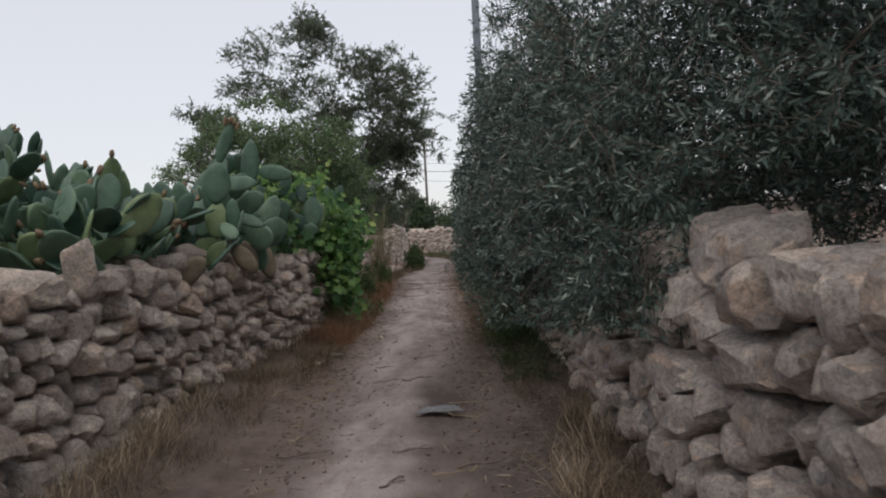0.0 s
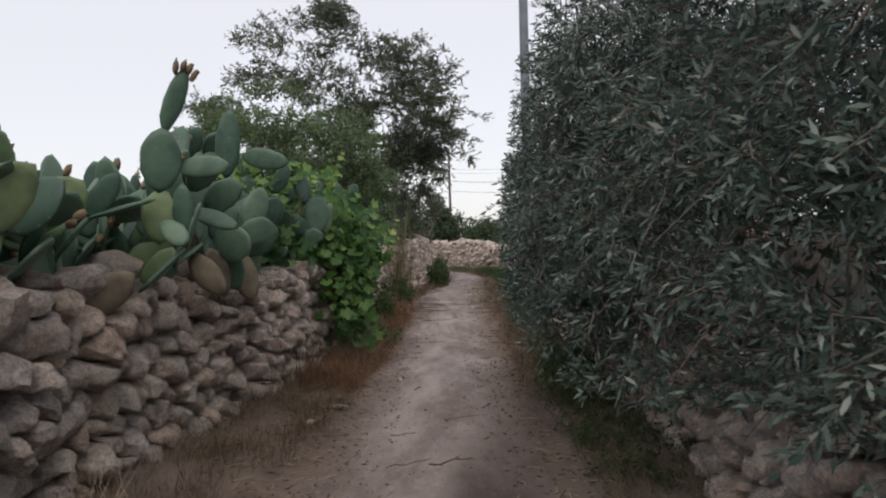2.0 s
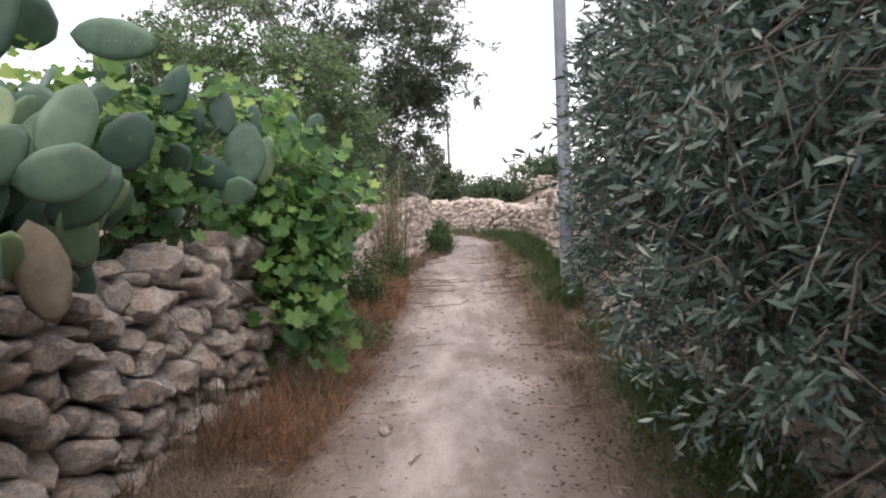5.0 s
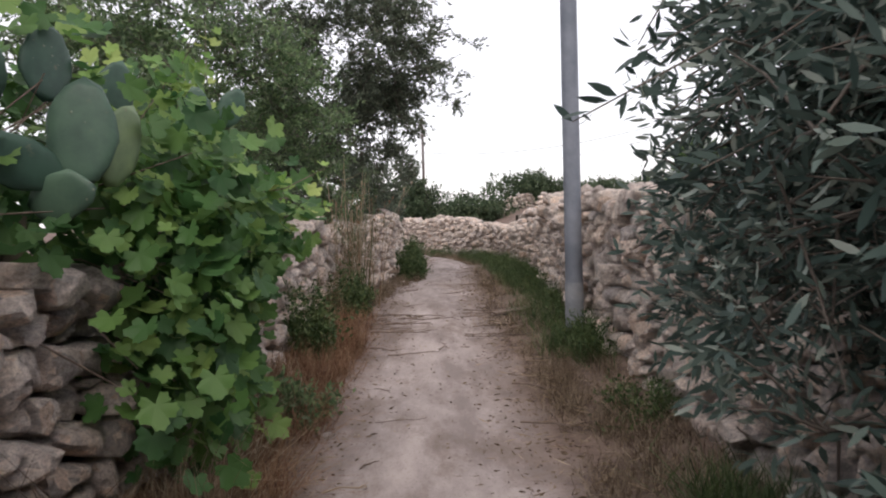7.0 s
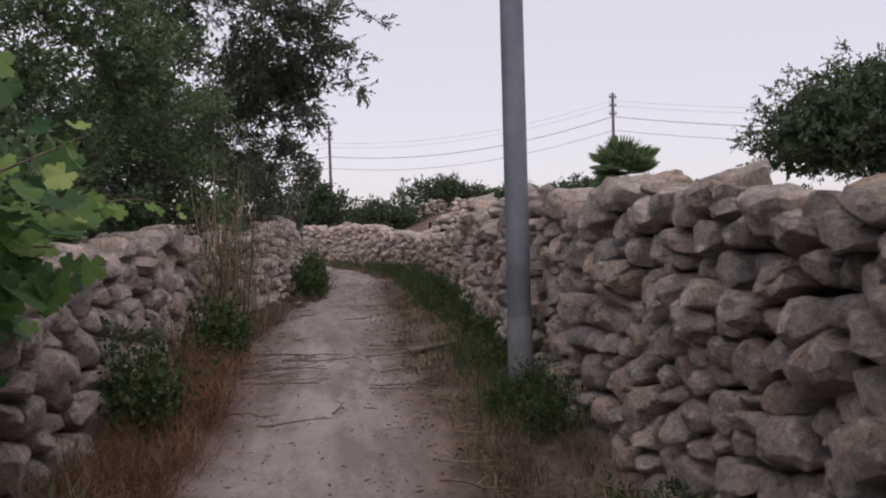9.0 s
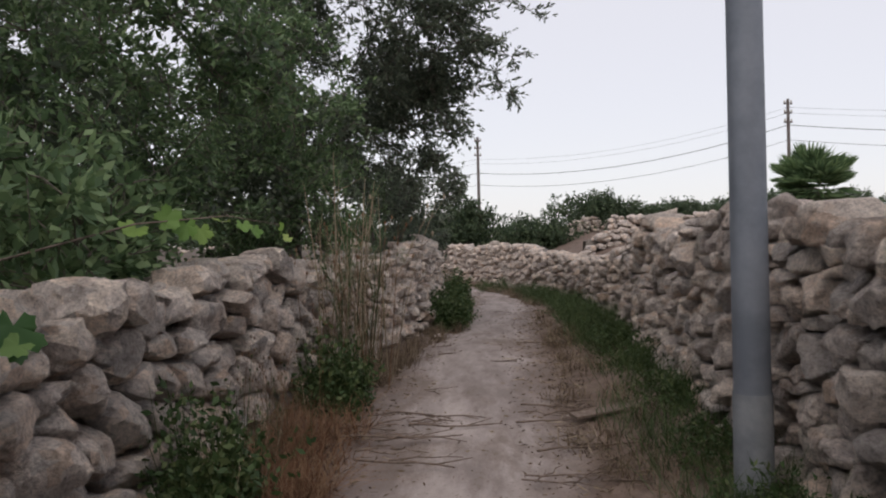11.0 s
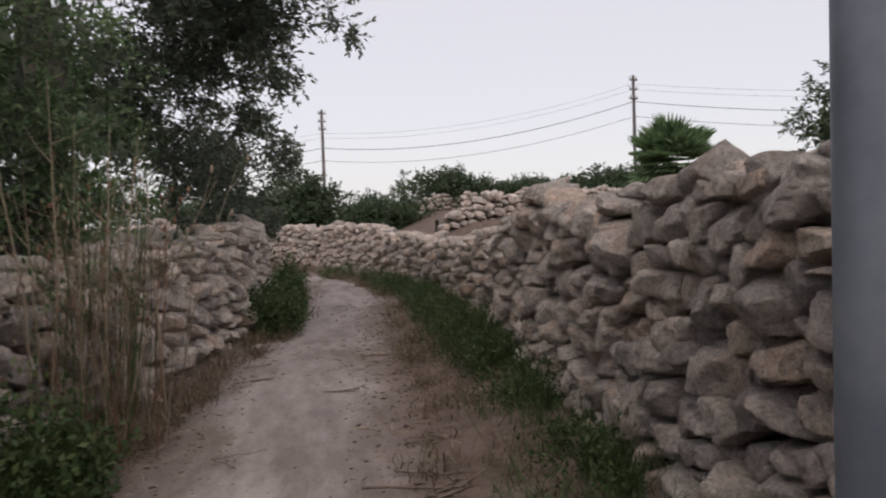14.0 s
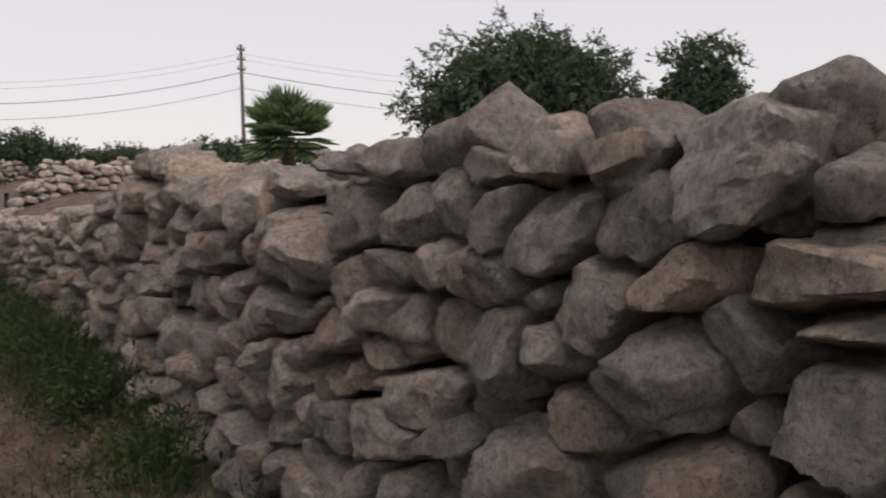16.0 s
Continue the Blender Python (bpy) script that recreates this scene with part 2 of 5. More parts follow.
def smoothstep(a, b, x):
    t = np.clip((np.asarray(x, dtype=float) - a) / (b - a), 0, 1)
    return t * t * (3 - 2 * t)


class Line:
    """A smooth line in plan through a few corner points."""
    def __init__(self, pts):
        p = np.array(pts, dtype=float)
        q = np.vstack([2 * p[0] - p[1], p, 2 * p[-1] - p[-2]])
        out = []
        for i in range(1, len(q) - 2):
            t = np.linspace(0, 1, 24, endpoint=False)[:, None]
            a, b, c, d = q[i - 1], q[i], q[i + 1], q[i + 2]
            out.append(0.5 * (2 * b + (c - a) * t + (2 * a - 5 * b + 4 * c - d) * t ** 2 + (3 * b - a - 3 * c + d) * t ** 3))
        self.p = np.vstack(out + [p[-1:]])
        self.s = np.concatenate([[0], np.cumsum(np.hypot(*np.diff(self.p, axis=0).T))])
        self.length = self.s[-1]

    def at(self, s):
        return np.stack([np.interp(s, self.s, self.p[:, 0]), np.interp(s, self.s, self.p[:, 1])], -1)

    def normal(self, s, side):
        d = self.at(np.asarray(s) + 0.15) - self.at(np.asarray(s) - 0.15)
        d /= np.maximum(np.linalg.norm(d, axis=-1, keepdims=True), 1e-9)
        return np.stack([d[..., 1], -d[..., 0]], -1) * side

    def distance(self, x, y):
        d = np.full(np.shape(x), 1e9)
        a, b = self.p[:-1:4], self.p[4::4]
        for (ax, ay), (bx, by) in zip(a, b):
            ux, uy = bx - ax, by - ay
            t = np.clip(((x - ax) * ux + (y - ay) * uy) / (ux * ux + uy * uy), 0, 1)
            d = np.minimum(d, np.hypot(x - ax - t * ux, y - ay - t * uy))
        return d


LANE = Line([(-0.4, -14), (-0.4, 0), (-0.45, 8), (-0.55, 13), (-0.52, 18), (-0.55, 22), (-0.3, 27), (-0.15, 31.5), (-1.5, 36), (-6, 41), (-14, 46)])


def ground_z(x, y):
    x, y = np.asarray(x, dtype=float), np.asarray(y, dtype=float)
    z = -0.10 + 0.26 * smoothstep(13, 21, y)
    off = LANE.distance(x, y)
    z = z + 0.16 * smoothstep(0.9, 2.0, off)
    z = z + 0.9 * smoothstep(33, 43, y) * smoothstep(1.5, 5, x) * smoothstep(2.5, 5, off) + 1.0 * smoothstep(45, 75, y) * smoothstep(-25, 5, x)
    return z + 0.35 * smoothstep(3, 6, off)


def wave(x, y, z, seed, bands=((6, 1), (13, 0.55), (27, 0.3))):
    r = np.random.RandomState(seed)
    out = 0
    for f, a in bands:
        k = r.normal(size=3)
        k *= f / np.linalg.norm(k)
        out = out + a * np.sin(k[0] * x + k[1] * y + k[2] * z + r.uniform(0, 6.28))
    return out


def crags(x, y, z, seed, bands):
    """Creased relief: folded waves, which leave sharp edges."""
    r = np.random.RandomState(seed)
    out = 0
    for f, a in bands:
        k = r.normal(size=3)
        k *= f / np.linalg.norm(k)
        out = out + a * (2 * np.abs(np.sin(0.5 * (k[0] * x + k[1] * y + k[2] * z) + r.uniform(0, 6.28))) - 1.27)
    return out


# ---- ground ----
def spread(lo, hi, step, far, grow):
    mid = list(np.arange(lo, hi + 1e-6, step))
    up, down, d = [mid[-1]], [mid[0]], step
    while up[-1] < far:
        d *= grow
        up.append(up[-1] + d)
        down.append(down[-1] - d)
    return np.array(down[:0:-1] + mid + up[1:])


def make_ground():
    xs, ys = spread(-2.6, 2.2, 0.08, 900, 1.22), spread(-1, 34, 0.11, 1200, 1.2)
    X, Y = np.meshgrid(xs, ys)
    off = LANE.distance(X, Y)
    near = smoothstep(60, 20, np.hypot(X, Y - 15))
    rut = 0.02 * np.cos(np.clip(off, 0, 1.2) * 5.2)
    Z = ground_z(X, Y) + near * (rut + 0.006 * wave(X, Y, 0, 3) * (0.4 + smoothstep(0.7, 1.6, off)) + 0.03 * np.sin(X * 1.3 + Y * 0.7))
    n, m = X.shape
    idx = np.arange(n * m).reshape(n, m)
    faces = np.stack([idx[:-1, :-1], idx[:-1, 1:], idx[1:, 1:], idx[1:, :-1]], -1).reshape(-1, 4)
    me = mesh_of("ground", np.stack([X, Y, Z], -1).reshape(-1, 3), faces, SOIL, True)
    me.attributes.new("lane", "FLOAT", "POINT").data.foreach_set("value", off.ravel().astype(np.float32))
    # darker on the olive side and off the pale strip: bare earth plus painted shade
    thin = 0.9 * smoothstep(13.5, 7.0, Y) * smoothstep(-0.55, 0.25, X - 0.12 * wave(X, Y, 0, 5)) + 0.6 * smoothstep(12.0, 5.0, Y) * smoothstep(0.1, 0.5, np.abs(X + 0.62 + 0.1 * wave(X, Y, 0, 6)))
    me.attributes.new("earth_and_shade", "FLOAT", "POINT").data.foreach_set("value", np.clip(thin, 0, 0.9).ravel().astype(np.float32))
    tagged(new("ground", me), "pale dusty lane between brown dry verges and fields", "ground", kind="structure")


make_ground()


# ---- dry stone walls ----
def clip_cell(site, others, weight, mine=0.0, theirs=None):
    """The Voronoi cell of site among others, in wall coordinates, with heights stretched by weight."""
    poly = np.array([(-0.6, -0.6), (0.6, -0.6), (0.6, 0.6), (-0.6, 0.6)]) + site
    for k, o in enumerate(others):
        nrm = o - site
        share = 0.5 + (mine - theirs[k]) / (2 * float(nrm @ nrm) + 1e-6)
        mid = site + nrm * min(max(share, 0.15), 0.85)
        d = (poly - mid) @ nrm
        if (d <= 0).all():
            continue
        keep = []
        for i in range(len(poly)):
            j = (i + 1) % len(poly)
            if d[i] <= 0:
                keep.append(poly[i])
            if (d[i] < 0) != (d[j] < 0):
                keep.append(poly[i] + (poly[j] - poly[i]) * d[i] / (d[i] - d[j]))
        poly = np.array(keep)
        if len(poly) < 3:
            return None
    return poly / (1, weight)


def ball(detail):
    bm = bmesh.new()
    bmesh.ops.create_icosphere(bm, subdivisions=detail, radius=1)
    P = np.array([v.co[:] for v in bm.verts])
    F = np.array([[v.index for v in f.verts] for f in bm.faces])
    bm.free()
    return P, F


BALLS = {k: ball(k) for k in (2, 3, 4)}


def stone_shape(poly, rng, depth, detail=3, gap=0.006):
    """A field stone that fills a cell: a block bounded by planes, with worn edges. Local axes along the wall, up, and outward."""
    c = poly.mean(0)
    q = poly - c
    edge = np.roll(q, -1, 0) - q
    nrm = np.stack([edge[:, 1], -edge[:, 0]], -1)
    ln = np.linalg.norm(nrm, axis=1)
    good = ln > 0.012
    nrm = nrm[good] / ln[good, None]
    h = np.maximum((nrm * q[good]).sum(1) - gap, 0.012)
    size = math.sqrt(max(np.prod(np.ptp(q, axis=0)), 1e-4)) / 2
    # sides, each a little out of square; the back; a broad face and a few broken corners
    flare = rng.normal(0.04, 0.13, len(h))
    N = [np.column_stack([nrm + rng.normal(0, 0.05, nrm.shape), flare])]
    H = [h]
    front = rng.uniform(0.35, 0.8) * size + 0.015
    N.append([(rng.normal(0, 0.22), rng.normal(-0.05, 0.25), 1.0), (0, 0, -1.0)])
    H.append([front, depth])
    for k in range(rng.randint(2, 5)):
        a = rng.uniform(0, 6.283)
        e = rng.uniform(0.3, 2.2)
        reach = (np.maximum(nrm @ (math.cos(a), math.sin(a)), 0) * h).max() + 0.02
        N.append([(math.cos(a), math.sin(a), e)])
        H.append([rng.uniform(0.6, 0.92) * (reach + e * front)])
    N, H = np.vstack(N), np.concatenate(H)
    D, F = BALLS[detail]
    half = np.array([max(np.ptp(q[:, 0]) / 2, 0.03), max(np.ptp(q[:, 1]) / 2, 0.03), (front + depth) / 2])
    mid = (front - depth) / 2
    W = D * half
    Hm = H - N[:, 2] * mid
    k = rng.uniform(60, 160)
    V = W * (np.sum(np.maximum(W @ N.T / np.maximum(Hm, 0.008), 0) ** k, 1) ** (-1 / k))[:, None]
    # flakes knocked off all round
    cuts = rng.normal(size=(8 if detail > 2 else 5, 3))
    cuts /= np.linalg.norm(cuts, axis=1, keepdims=True)
    reach = V @ cuts.T
    lim = reach.max(0) * rng.uniform(0.68, 0.96, len(cuts))
    V = V * np.minimum(np.min(np.where(reach > 1e-4, lim / np.maximum(reach, 1e-4), 9.0), 1), 1.0)[:, None]
    V[:, 2] += mid
    o = rng.uniform(-50, 50, 3)
    out = V / np.maximum(np.linalg.norm(V, axis=1, keepdims=True), 1e-6)
    seed = rng.randint(9999)
    lump = wave(*((V + o).T), seed, ((19, 1), (37, 0.8), (63, 0.7)))
    V = V + out * (0.026 * size * lump)[:, None]
    if detail > 2:
        chip = crags(*((V + o).T), seed + 1, ((47, 1.0), (71, 0.9), (113, 0.8), (170, 0.6)))
        V = V + out * (0.034 * size * chip)[:, None]
    return c, V, F


def boulder(rng, detail=3, cut=(0.55, 0.92), worn=50):
    """A loose angular rock of unit size: a block bounded by random planes, with worn edges."""
    P, F = BALLS[detail]
    n = rng.normal(size=(12, 3))
    n /= np.linalg.norm(n, axis=1, keepdims=True)
    h = rng.uniform(*cut, 12)
    k = np.sum(np.maximum(P @ n.T / h, 0) ** worn, 1) ** (-1 / worn)
    P = P * np.minimum(k, 1.05)[:, None]
    o = rng.uniform(-9, 9, 3)
    seed = rng.randint(9999)
    rough = 0.035 * wave(*((P + o).T), seed, ((2.5, 1), (4.5, 0.8), (8, 0.5))) + 0.03 * crags(*((P + o).T), seed, ((5, 1), (9, 0.8), (16, 0.6)))
    return P * (1 + rough)[:, None], F


def make_wall(name, label, line, side, top_of, near, stone=(0.27, 0.17), seed=1, thick=0.55, lean=0.07, size_of=None, foot_of=None, crown=True, fine=(-9, -8), big=False):
    """A dry stone wall along a line. side: 1 when its face looks to the right of the line. near: the stretch of s whose stones are objects."""
    rng = np.random.RandomState(seed)
    wall = thing(name, (0, 0, 0), label, "wall", kind="structure")
    foot_of = foot_of or WALL_FOOT
    w = stone[0] / stone[1]
    sites, s = [], -0.3
    while s < line.length + 0.3:
        k = size_of(s) if size_of else 1.0
        step = stone[0] * k
        z = -0.12 + rng.uniform(-0.05, 0.05)
        while z < 2.4:
            dz = stone[1] * k * rng.uniform(0.6, 1.5)
            sites.append((s + rng.uniform(-0.55, 0.55) * step, (z + dz / 2) * w))
            z += dz
        s += step
    sites = np.array(sites)
    order = np.argsort(sites[:, 0])
    sites = sites[order]
    pull = rng.uniform(-1, 1, len(sites)) * 0.36 * stone[0] ** 2
    picked, run_v, run_f, count = [], [], [], 0
    for i, site in enumerate(sites):
        height = site[1] / w
        lift = top_of(site[0])
        if not (0 <= site[0] <= line.length) or height > lift or height < -0.15:
            continue
        lo, hi = np.searchsorted(sites[:, 0], [site[0] - 0.9, site[0] + 0.9])
        near_by, their = np.delete(sites[lo:hi], i - lo, 0), np.delete(pull[lo:hi], i - lo)
        first = np.argsort(np.linalg.norm(near_by - site, axis=1))[:20]
        cell = clip_cell(site, near_by[first], w, pull[i], their[first])
        if cell is None:
            continue
        q = cell - cell.mean(0)
        area = 0.5 * abs(np.sum(q[:, 0] * np.roll(q[:, 1], -1) - q[:, 1] * np.roll(q[:, 0], -1)))
        k = size_of(site[0]) if size_of else 1.0
        cell = cell.mean(0) + q * min(1.0, math.sqrt(2.3 * stone[0] * stone[1] * k * k / area))
        close = near[0] <= site[0] <= near[1]
        mid_way = fine[0] < site[0] < fine[1] and not 9.5 < site[0] < 13.5
        c, v, f = stone_shape(cell, rng, 0.30, 4 if close and site[0] > 19.0 and big else (3 if close or mid_way and big else 2), rng.uniform(0.004, 0.015))
        if rng.uniform() < 0.35:
            tip = rng.normal(0, 0.14)
            v[:, :2] = v[:, :2] @ np.array([[math.cos(tip), math.sin(tip)], [-math.sin(tip), math.cos(tip)]])
        v[:, :2] *= rng.uniform(0.93, 1.02)
        v[:, 1] -= 0.004
        d = v[:, 2] + rng.normal(0, 0.036) - lean * (c[1] + v[:, 1])
        base, nm = line.at(np.array([c[0]]))[0], line.normal(np.array([c[0]]), side)[0]
        tan = np.array([-nm[1], nm[0]]) * side
        xy = base + tan * v[:, :1] + nm * d[:, None]
        zz = c[1] + v[:, 1]
        P = np.column_stack([xy, zz])
        P[:, 2] += foot_of(base[0], base[1])
        if side < 0:
            f = f[:, ::-1]
        centre = P.mean(0)
        if close and len(picked) < 300:
            picked.append((centre, P - centre, f))
        else:
            run_v.append(P)
            run_f.append(f + count)
            count += len(P)
    # loose rocks laid along the top
    for s0 in np.arange(0.1, line.length - 0.1, 0.17) if crown else ():
        rock, rf = ROCKS[rng.randint(len(ROCKS))]
        r0 = rng.uniform(0.065, 0.14) * (1.3 if rng.uniform() < 0.15 else 1.0)
        dims = r0 * np.array([rng.uniform(0.9, 1.6), rng.uniform(0.8, 1.2), rng.uniform(0.55, 0.95)])
        turn = np.array(Euler((rng.normal(0, 0.25), rng.normal(0, 0.25), rng.uniform(0, 6.28))).to_matrix())
        P = (rock * dims) @ turn.T
        d0 = -rng.uniform(0.12, thick - 0.05)
        base, nm = line.at(np.array([s0]))[0], line.normal(np.array([s0]), side)[0]
        centre = np.array([*(base + nm * d0), foot_of(base[0], base[1]) + top_of(s0) - 0.10 + rng.uniform(-0.03, 0.06)])
        if near[0] <= s0 <= near[1]:
            picked.append((centre, P, rf))
        else:
            run_v.append(P + centre)
            run_f.append(rf + count)
            count += len(P)
    for centre, P, f in picked:
        ob = child("stone", mesh_of("stone", P, f, STONE, True, 18), wall)
        ob.location = centre
    if run_v:
        me = mesh_of("stone_run", np.vstack(run_v), np.vstack(run_f), STONE_RUN, True, 15)
        tagged(child("stone_run", me, wall), kind="stuff")
    # the earth and small rubble inside
    ss = np.arange(0, line.length, 0.4)
    base, nm = line.at(ss), line.normal(ss, side)
    prof = []
    for d, hz in ((-0.27, -0.5), (-0.31, None), (-thick, None), (-thick - 0.08, -0.5)):
        zt = np.array([(max(top_of(a) - 0.07, 0.1) if hz is None else hz) for a in ss])
        foot = np.array([foot_of(b[0], b[1]) for b in base])
        prof.append(np.column_stack([base + nm * d, zt + foot]))
    V = np.stack(prof, 1)
    n = len(ss)
    idx = np.arange(n * 4).reshape(n, 4)
    F = np.stack([idx[:-1, :-1], idx[1:, :-1], idx[1:, 1:], idx[:-1, 1:]], -1).reshape(-1, 4)
    child("core", mesh_of("core", V.reshape(-1, 3), F, CORE), wall, "dark earth and rubble filling")
    return wall


def WALL_FOOT(x, y):
    return float(-0.10 + 0.26 * smoothstep(13, 21, y) + 0.06)


def uneven(levels, seed, amp=0.10):
    r = np.random.RandomState(seed)
    ph = r.uniform(0, 6.28, 4)
    xs, zs = zip(*levels)
    return lambda s: float(np.interp(s, xs, zs)) + amp * (math.sin(s * 2.1 + ph[0]) + 0.7 * math.sin(s * 5.3 + ph[1]) + 0.5 * math.sin(s * 9.7 + ph[2])) * 0.5


WEST = Line([(-2.45, -3), (-2.45, 3), (-2.4, 8), (-2.1, 12), (-2.03, 17), (-1.95, 19.5), (-1.6, 22.5), (-1.28, 25.5), (-1.3, 27.5), (-2.0, 30), (-5, 34), (-12, 39)])
EAST = Line([(1.2, -3), (1.2, 3), (1.2, 9), (1.22, 15), (1.25, 20), (1.45, 25), (1.3, 29.5), (0.4, 34), (-1.6, 39), (-6, 43.5), (-14, 48)])
ROCKS = [boulder(np.random.RandomState(40 + k)) for k in range(14)]
make_wall("wall_west", "dry stone wall of grey and tan limestone rubble", WEST, 1,
          uneven([(0, 1.4), (11, 1.35), (14, 1.25), (17, 1.2), (18.5, 1.3), (21, 1.26), (24, 1.08), (29, 1.25), (31, 1.3), (50, 1.3)], 4), (7.0, 12.0), stone=(0.21, 0.155), seed=5, fine=(5, 24), big=True, size_of=lambda s: 1.08 if s < 12 else (1.3 if 18 < s < 23 else 1.0))
make_wall("wall_east", "tall dry stone wall of pale pinkish limestone blocks", EAST, -1,
          uneven([(0, 1.35), (8, 1.4), (16, 1.58), (18.5, 1.60), (19.6, 1.54), (20.9, 1.47), (21.6, 1.46), (24.5, 1.40), (27, 1.08), (30, 0.9), (34, 0.95), (38, 1.15), (60, 1.2)], 9), (18.4, 22.2), stone=(0.205, 0.152), seed=8,
          size_of=lambda s: 1.5 if s < 9 else (0.98 if s < 19.3 else 0.88 if s < 22 else 1.0), fine=(4, 25), big=True)


def top_block(x, y, z, dims, turn, seed, label):
    """A large loose block that lies on a wall."""
    P, F = boulder(np.random.RandomState(seed), 4, (0.55, 0.9))
    ob = new("wall_block", mesh_of("wall_block", P * dims, F, STONE, True, 18))
    ob.matrix_world = pose(x, y, z, *turn)
    tagged(ob, label, "stone", "blocks on the walls")


top_block(1.44, 18.44, 1.65, (0.19, 0.23, 0.15), (8, 14, 25), 47, "large tilted limestone block lying on the wall top")
top_block(1.42, 17.95, 1.60, (0.17, 0.15, 0.11), (6, -4, 60), 61, "rounded grey block lying on the wall top")
top_block(1.44, 17.58, 1.65, (0.12, 0.14, 0.09), (-4, 6, 10), 62, "long grey block lying on the wall top")
top_block(1.42, 18.2, 1.60, (0.14, 0.12, 0.10), (5, 8, 30), 63, "rounded grey block lying on the wall top")
top_block(-2.56, 5.45, 1.42, (0.14, 0.13, 0.24), (6, -8, 30), 51, "tall upright stone standing on the wall top")
top_block(-2.60, 7.95, 1.38, (0.17, 0.20, 0.15), (4, 8, 70), 53, "squarish pale block lying on the wall top")
top_block(-2.60, 9.10, 1.34, (0.15, 0.16, 0.11), (-6, 5, 10), 55, "squarish pale block lying on the wall top")
top_block(1.42, 4.35, 1.23, (0.18, 0.2, 0.12), (5, -6, 40), 57, "broad grey block lying on the wall top")
top_block(1.45, 3.35, 1.33, (0.16, 0.18, 0.14), (-8, 6, 0), 59, "broad grey block lying on the wall top")


def field_foot(x, y):
    return float(ground_z(x, y)) - 0.05


for k, pts in enumerate(([(3.0, 39.5), (8, 41), (14, 41.5)], [(4.5, 44), (10, 45.5), (17, 45)], [(-5, 56), (1, 54), (7, 55)])):
    make_wall("wall_field_%d" % (k + 1), "low tumbled field wall of pale rubble", Line(pts), 1,
              uneven([(0, 0.7), (5, 0.85), (20, 0.7)], 30 + k, 0.2), (-9, -8), stone=(0.34, 0.22), seed=60 + k, foot_of=field_foot)


# ---- plants ----
def frames_for(dirs, rng):
    """Orthonormal frames (n, 3, 3) whose first axis is the given direction."""
    d = dirs / np.maximum(np.linalg.norm(dirs, axis=1, keepdims=True), 1e-9)
    r = rng.normal(size=d.shape)
    b = np.cross(d, r)
    b /= np.maximum(np.linalg.norm(b, axis=1, keepdims=True), 1e-9)
    return np.stack([d, b, np.cross(d, b)], 1)


LANCE = (np.array([(0, 0, 0), (0.35, 0.5, 0.12), (0.35, -0.5, 0.12), (0.7, 0.42, 0.1), (0.7, -0.42, 0.1), (1, 0, -0.05)]),
         np.array([(0, 2, 1), (1, 2, 4), (1, 4, 3), (3, 4, 5)]))
DIAMOND = (np.array([(0, 0, 0), (0.45, 0.5, 0.1), (0.45, -0.5, 0.1), (1, 0, 0)]), np.array([(0, 2, 1), (1, 2, 3)]))


def leaf_mesh(name, at, dirs, length, ratio, mat, rng, shape=DIAMOND):
    tv, tf = shape
    fr = frames_for(dirs, rng)
    L = length[:, None, None]
    loc = tv[None] * np.array([1, ratio, ratio])[None, None] * L
    V = np.einsum("nki,nij->nkj", loc, fr) + at[:, None]
    F = tf[None] + (np.arange(len(at)) * len(tv))[:, None, None]
    return mesh_of(name, V.reshape(-1, 3), F.reshape(-1, 3), mat)


def tube_arrays(path, radii, sides=6):
    path, radii = np.asarray(path, float), np.asarray(radii, float)
    t = np.gradient(path, axis=0)
    t /= np.maximum(np.linalg.norm(t, axis=1, keepdims=True), 1e-9)
    ref = np.where(np.abs(t[:, 2:3]) > 0.9, np.array([[1.0, 0, 0]]), np.array([[0, 0, 1.0]]))
    a = np.cross(t, ref)
    a /= np.maximum(np.linalg.norm(a, axis=1, keepdims=True), 1e-9)
    b = np.cross(t, a)
    ang = np.linspace(0, 2 * np.pi, sides, endpoint=False)
    V = path[:, None] + radii[:, None, None] * (np.cos(ang)[None, :, None] * a[:, None] + np.sin(ang)[None, :, None] * b[:, None])
    n = len(path)
    i, j = np.meshgrid(np.arange(n - 1), np.arange(sides), indexing="ij")
    k = (j + 1) % sides
    F = np.stack([i * sides + j, i * sides + k, (i + 1) * sides + k, (i + 1) * sides + j], -1).reshape(-1, 4)
    return V.reshape(-1, 3), F


def tubes_mesh(name, list_of, mat):
    vs, fs, c = [], [], 0
    for path, radii, sides in list_of:
        V, F = tube_arrays(path, radii, sides)
        vs.append(V)
        fs.append(F + c)
        c += len(V)
    return mesh_of(name, np.vstack(vs), np.vstack(fs), mat, True)


def in_ellipsoids(shells, n, rng, hollow=0.35):
    """Points spread through egg-shaped volumes, denser towards their skin."""
    vol = np.array([s[3] * s[4] * s[5] * (s[6] if len(s) > 6 else 1) for s in shells])
    pick = rng.choice(len(shells), n, p=vol / vol.sum())
    d = rng.normal(size=(n, 3))
    d /= np.linalg.norm(d, axis=1, keepdims=True)
    r = hollow + (1 - hollow) * rng.uniform(0, 1, n) ** 0.6
    s = np.array([q[:6] for q in shells])[pick]
    return s[:, :3] + d * r[:, None] * s[:, 3:6]


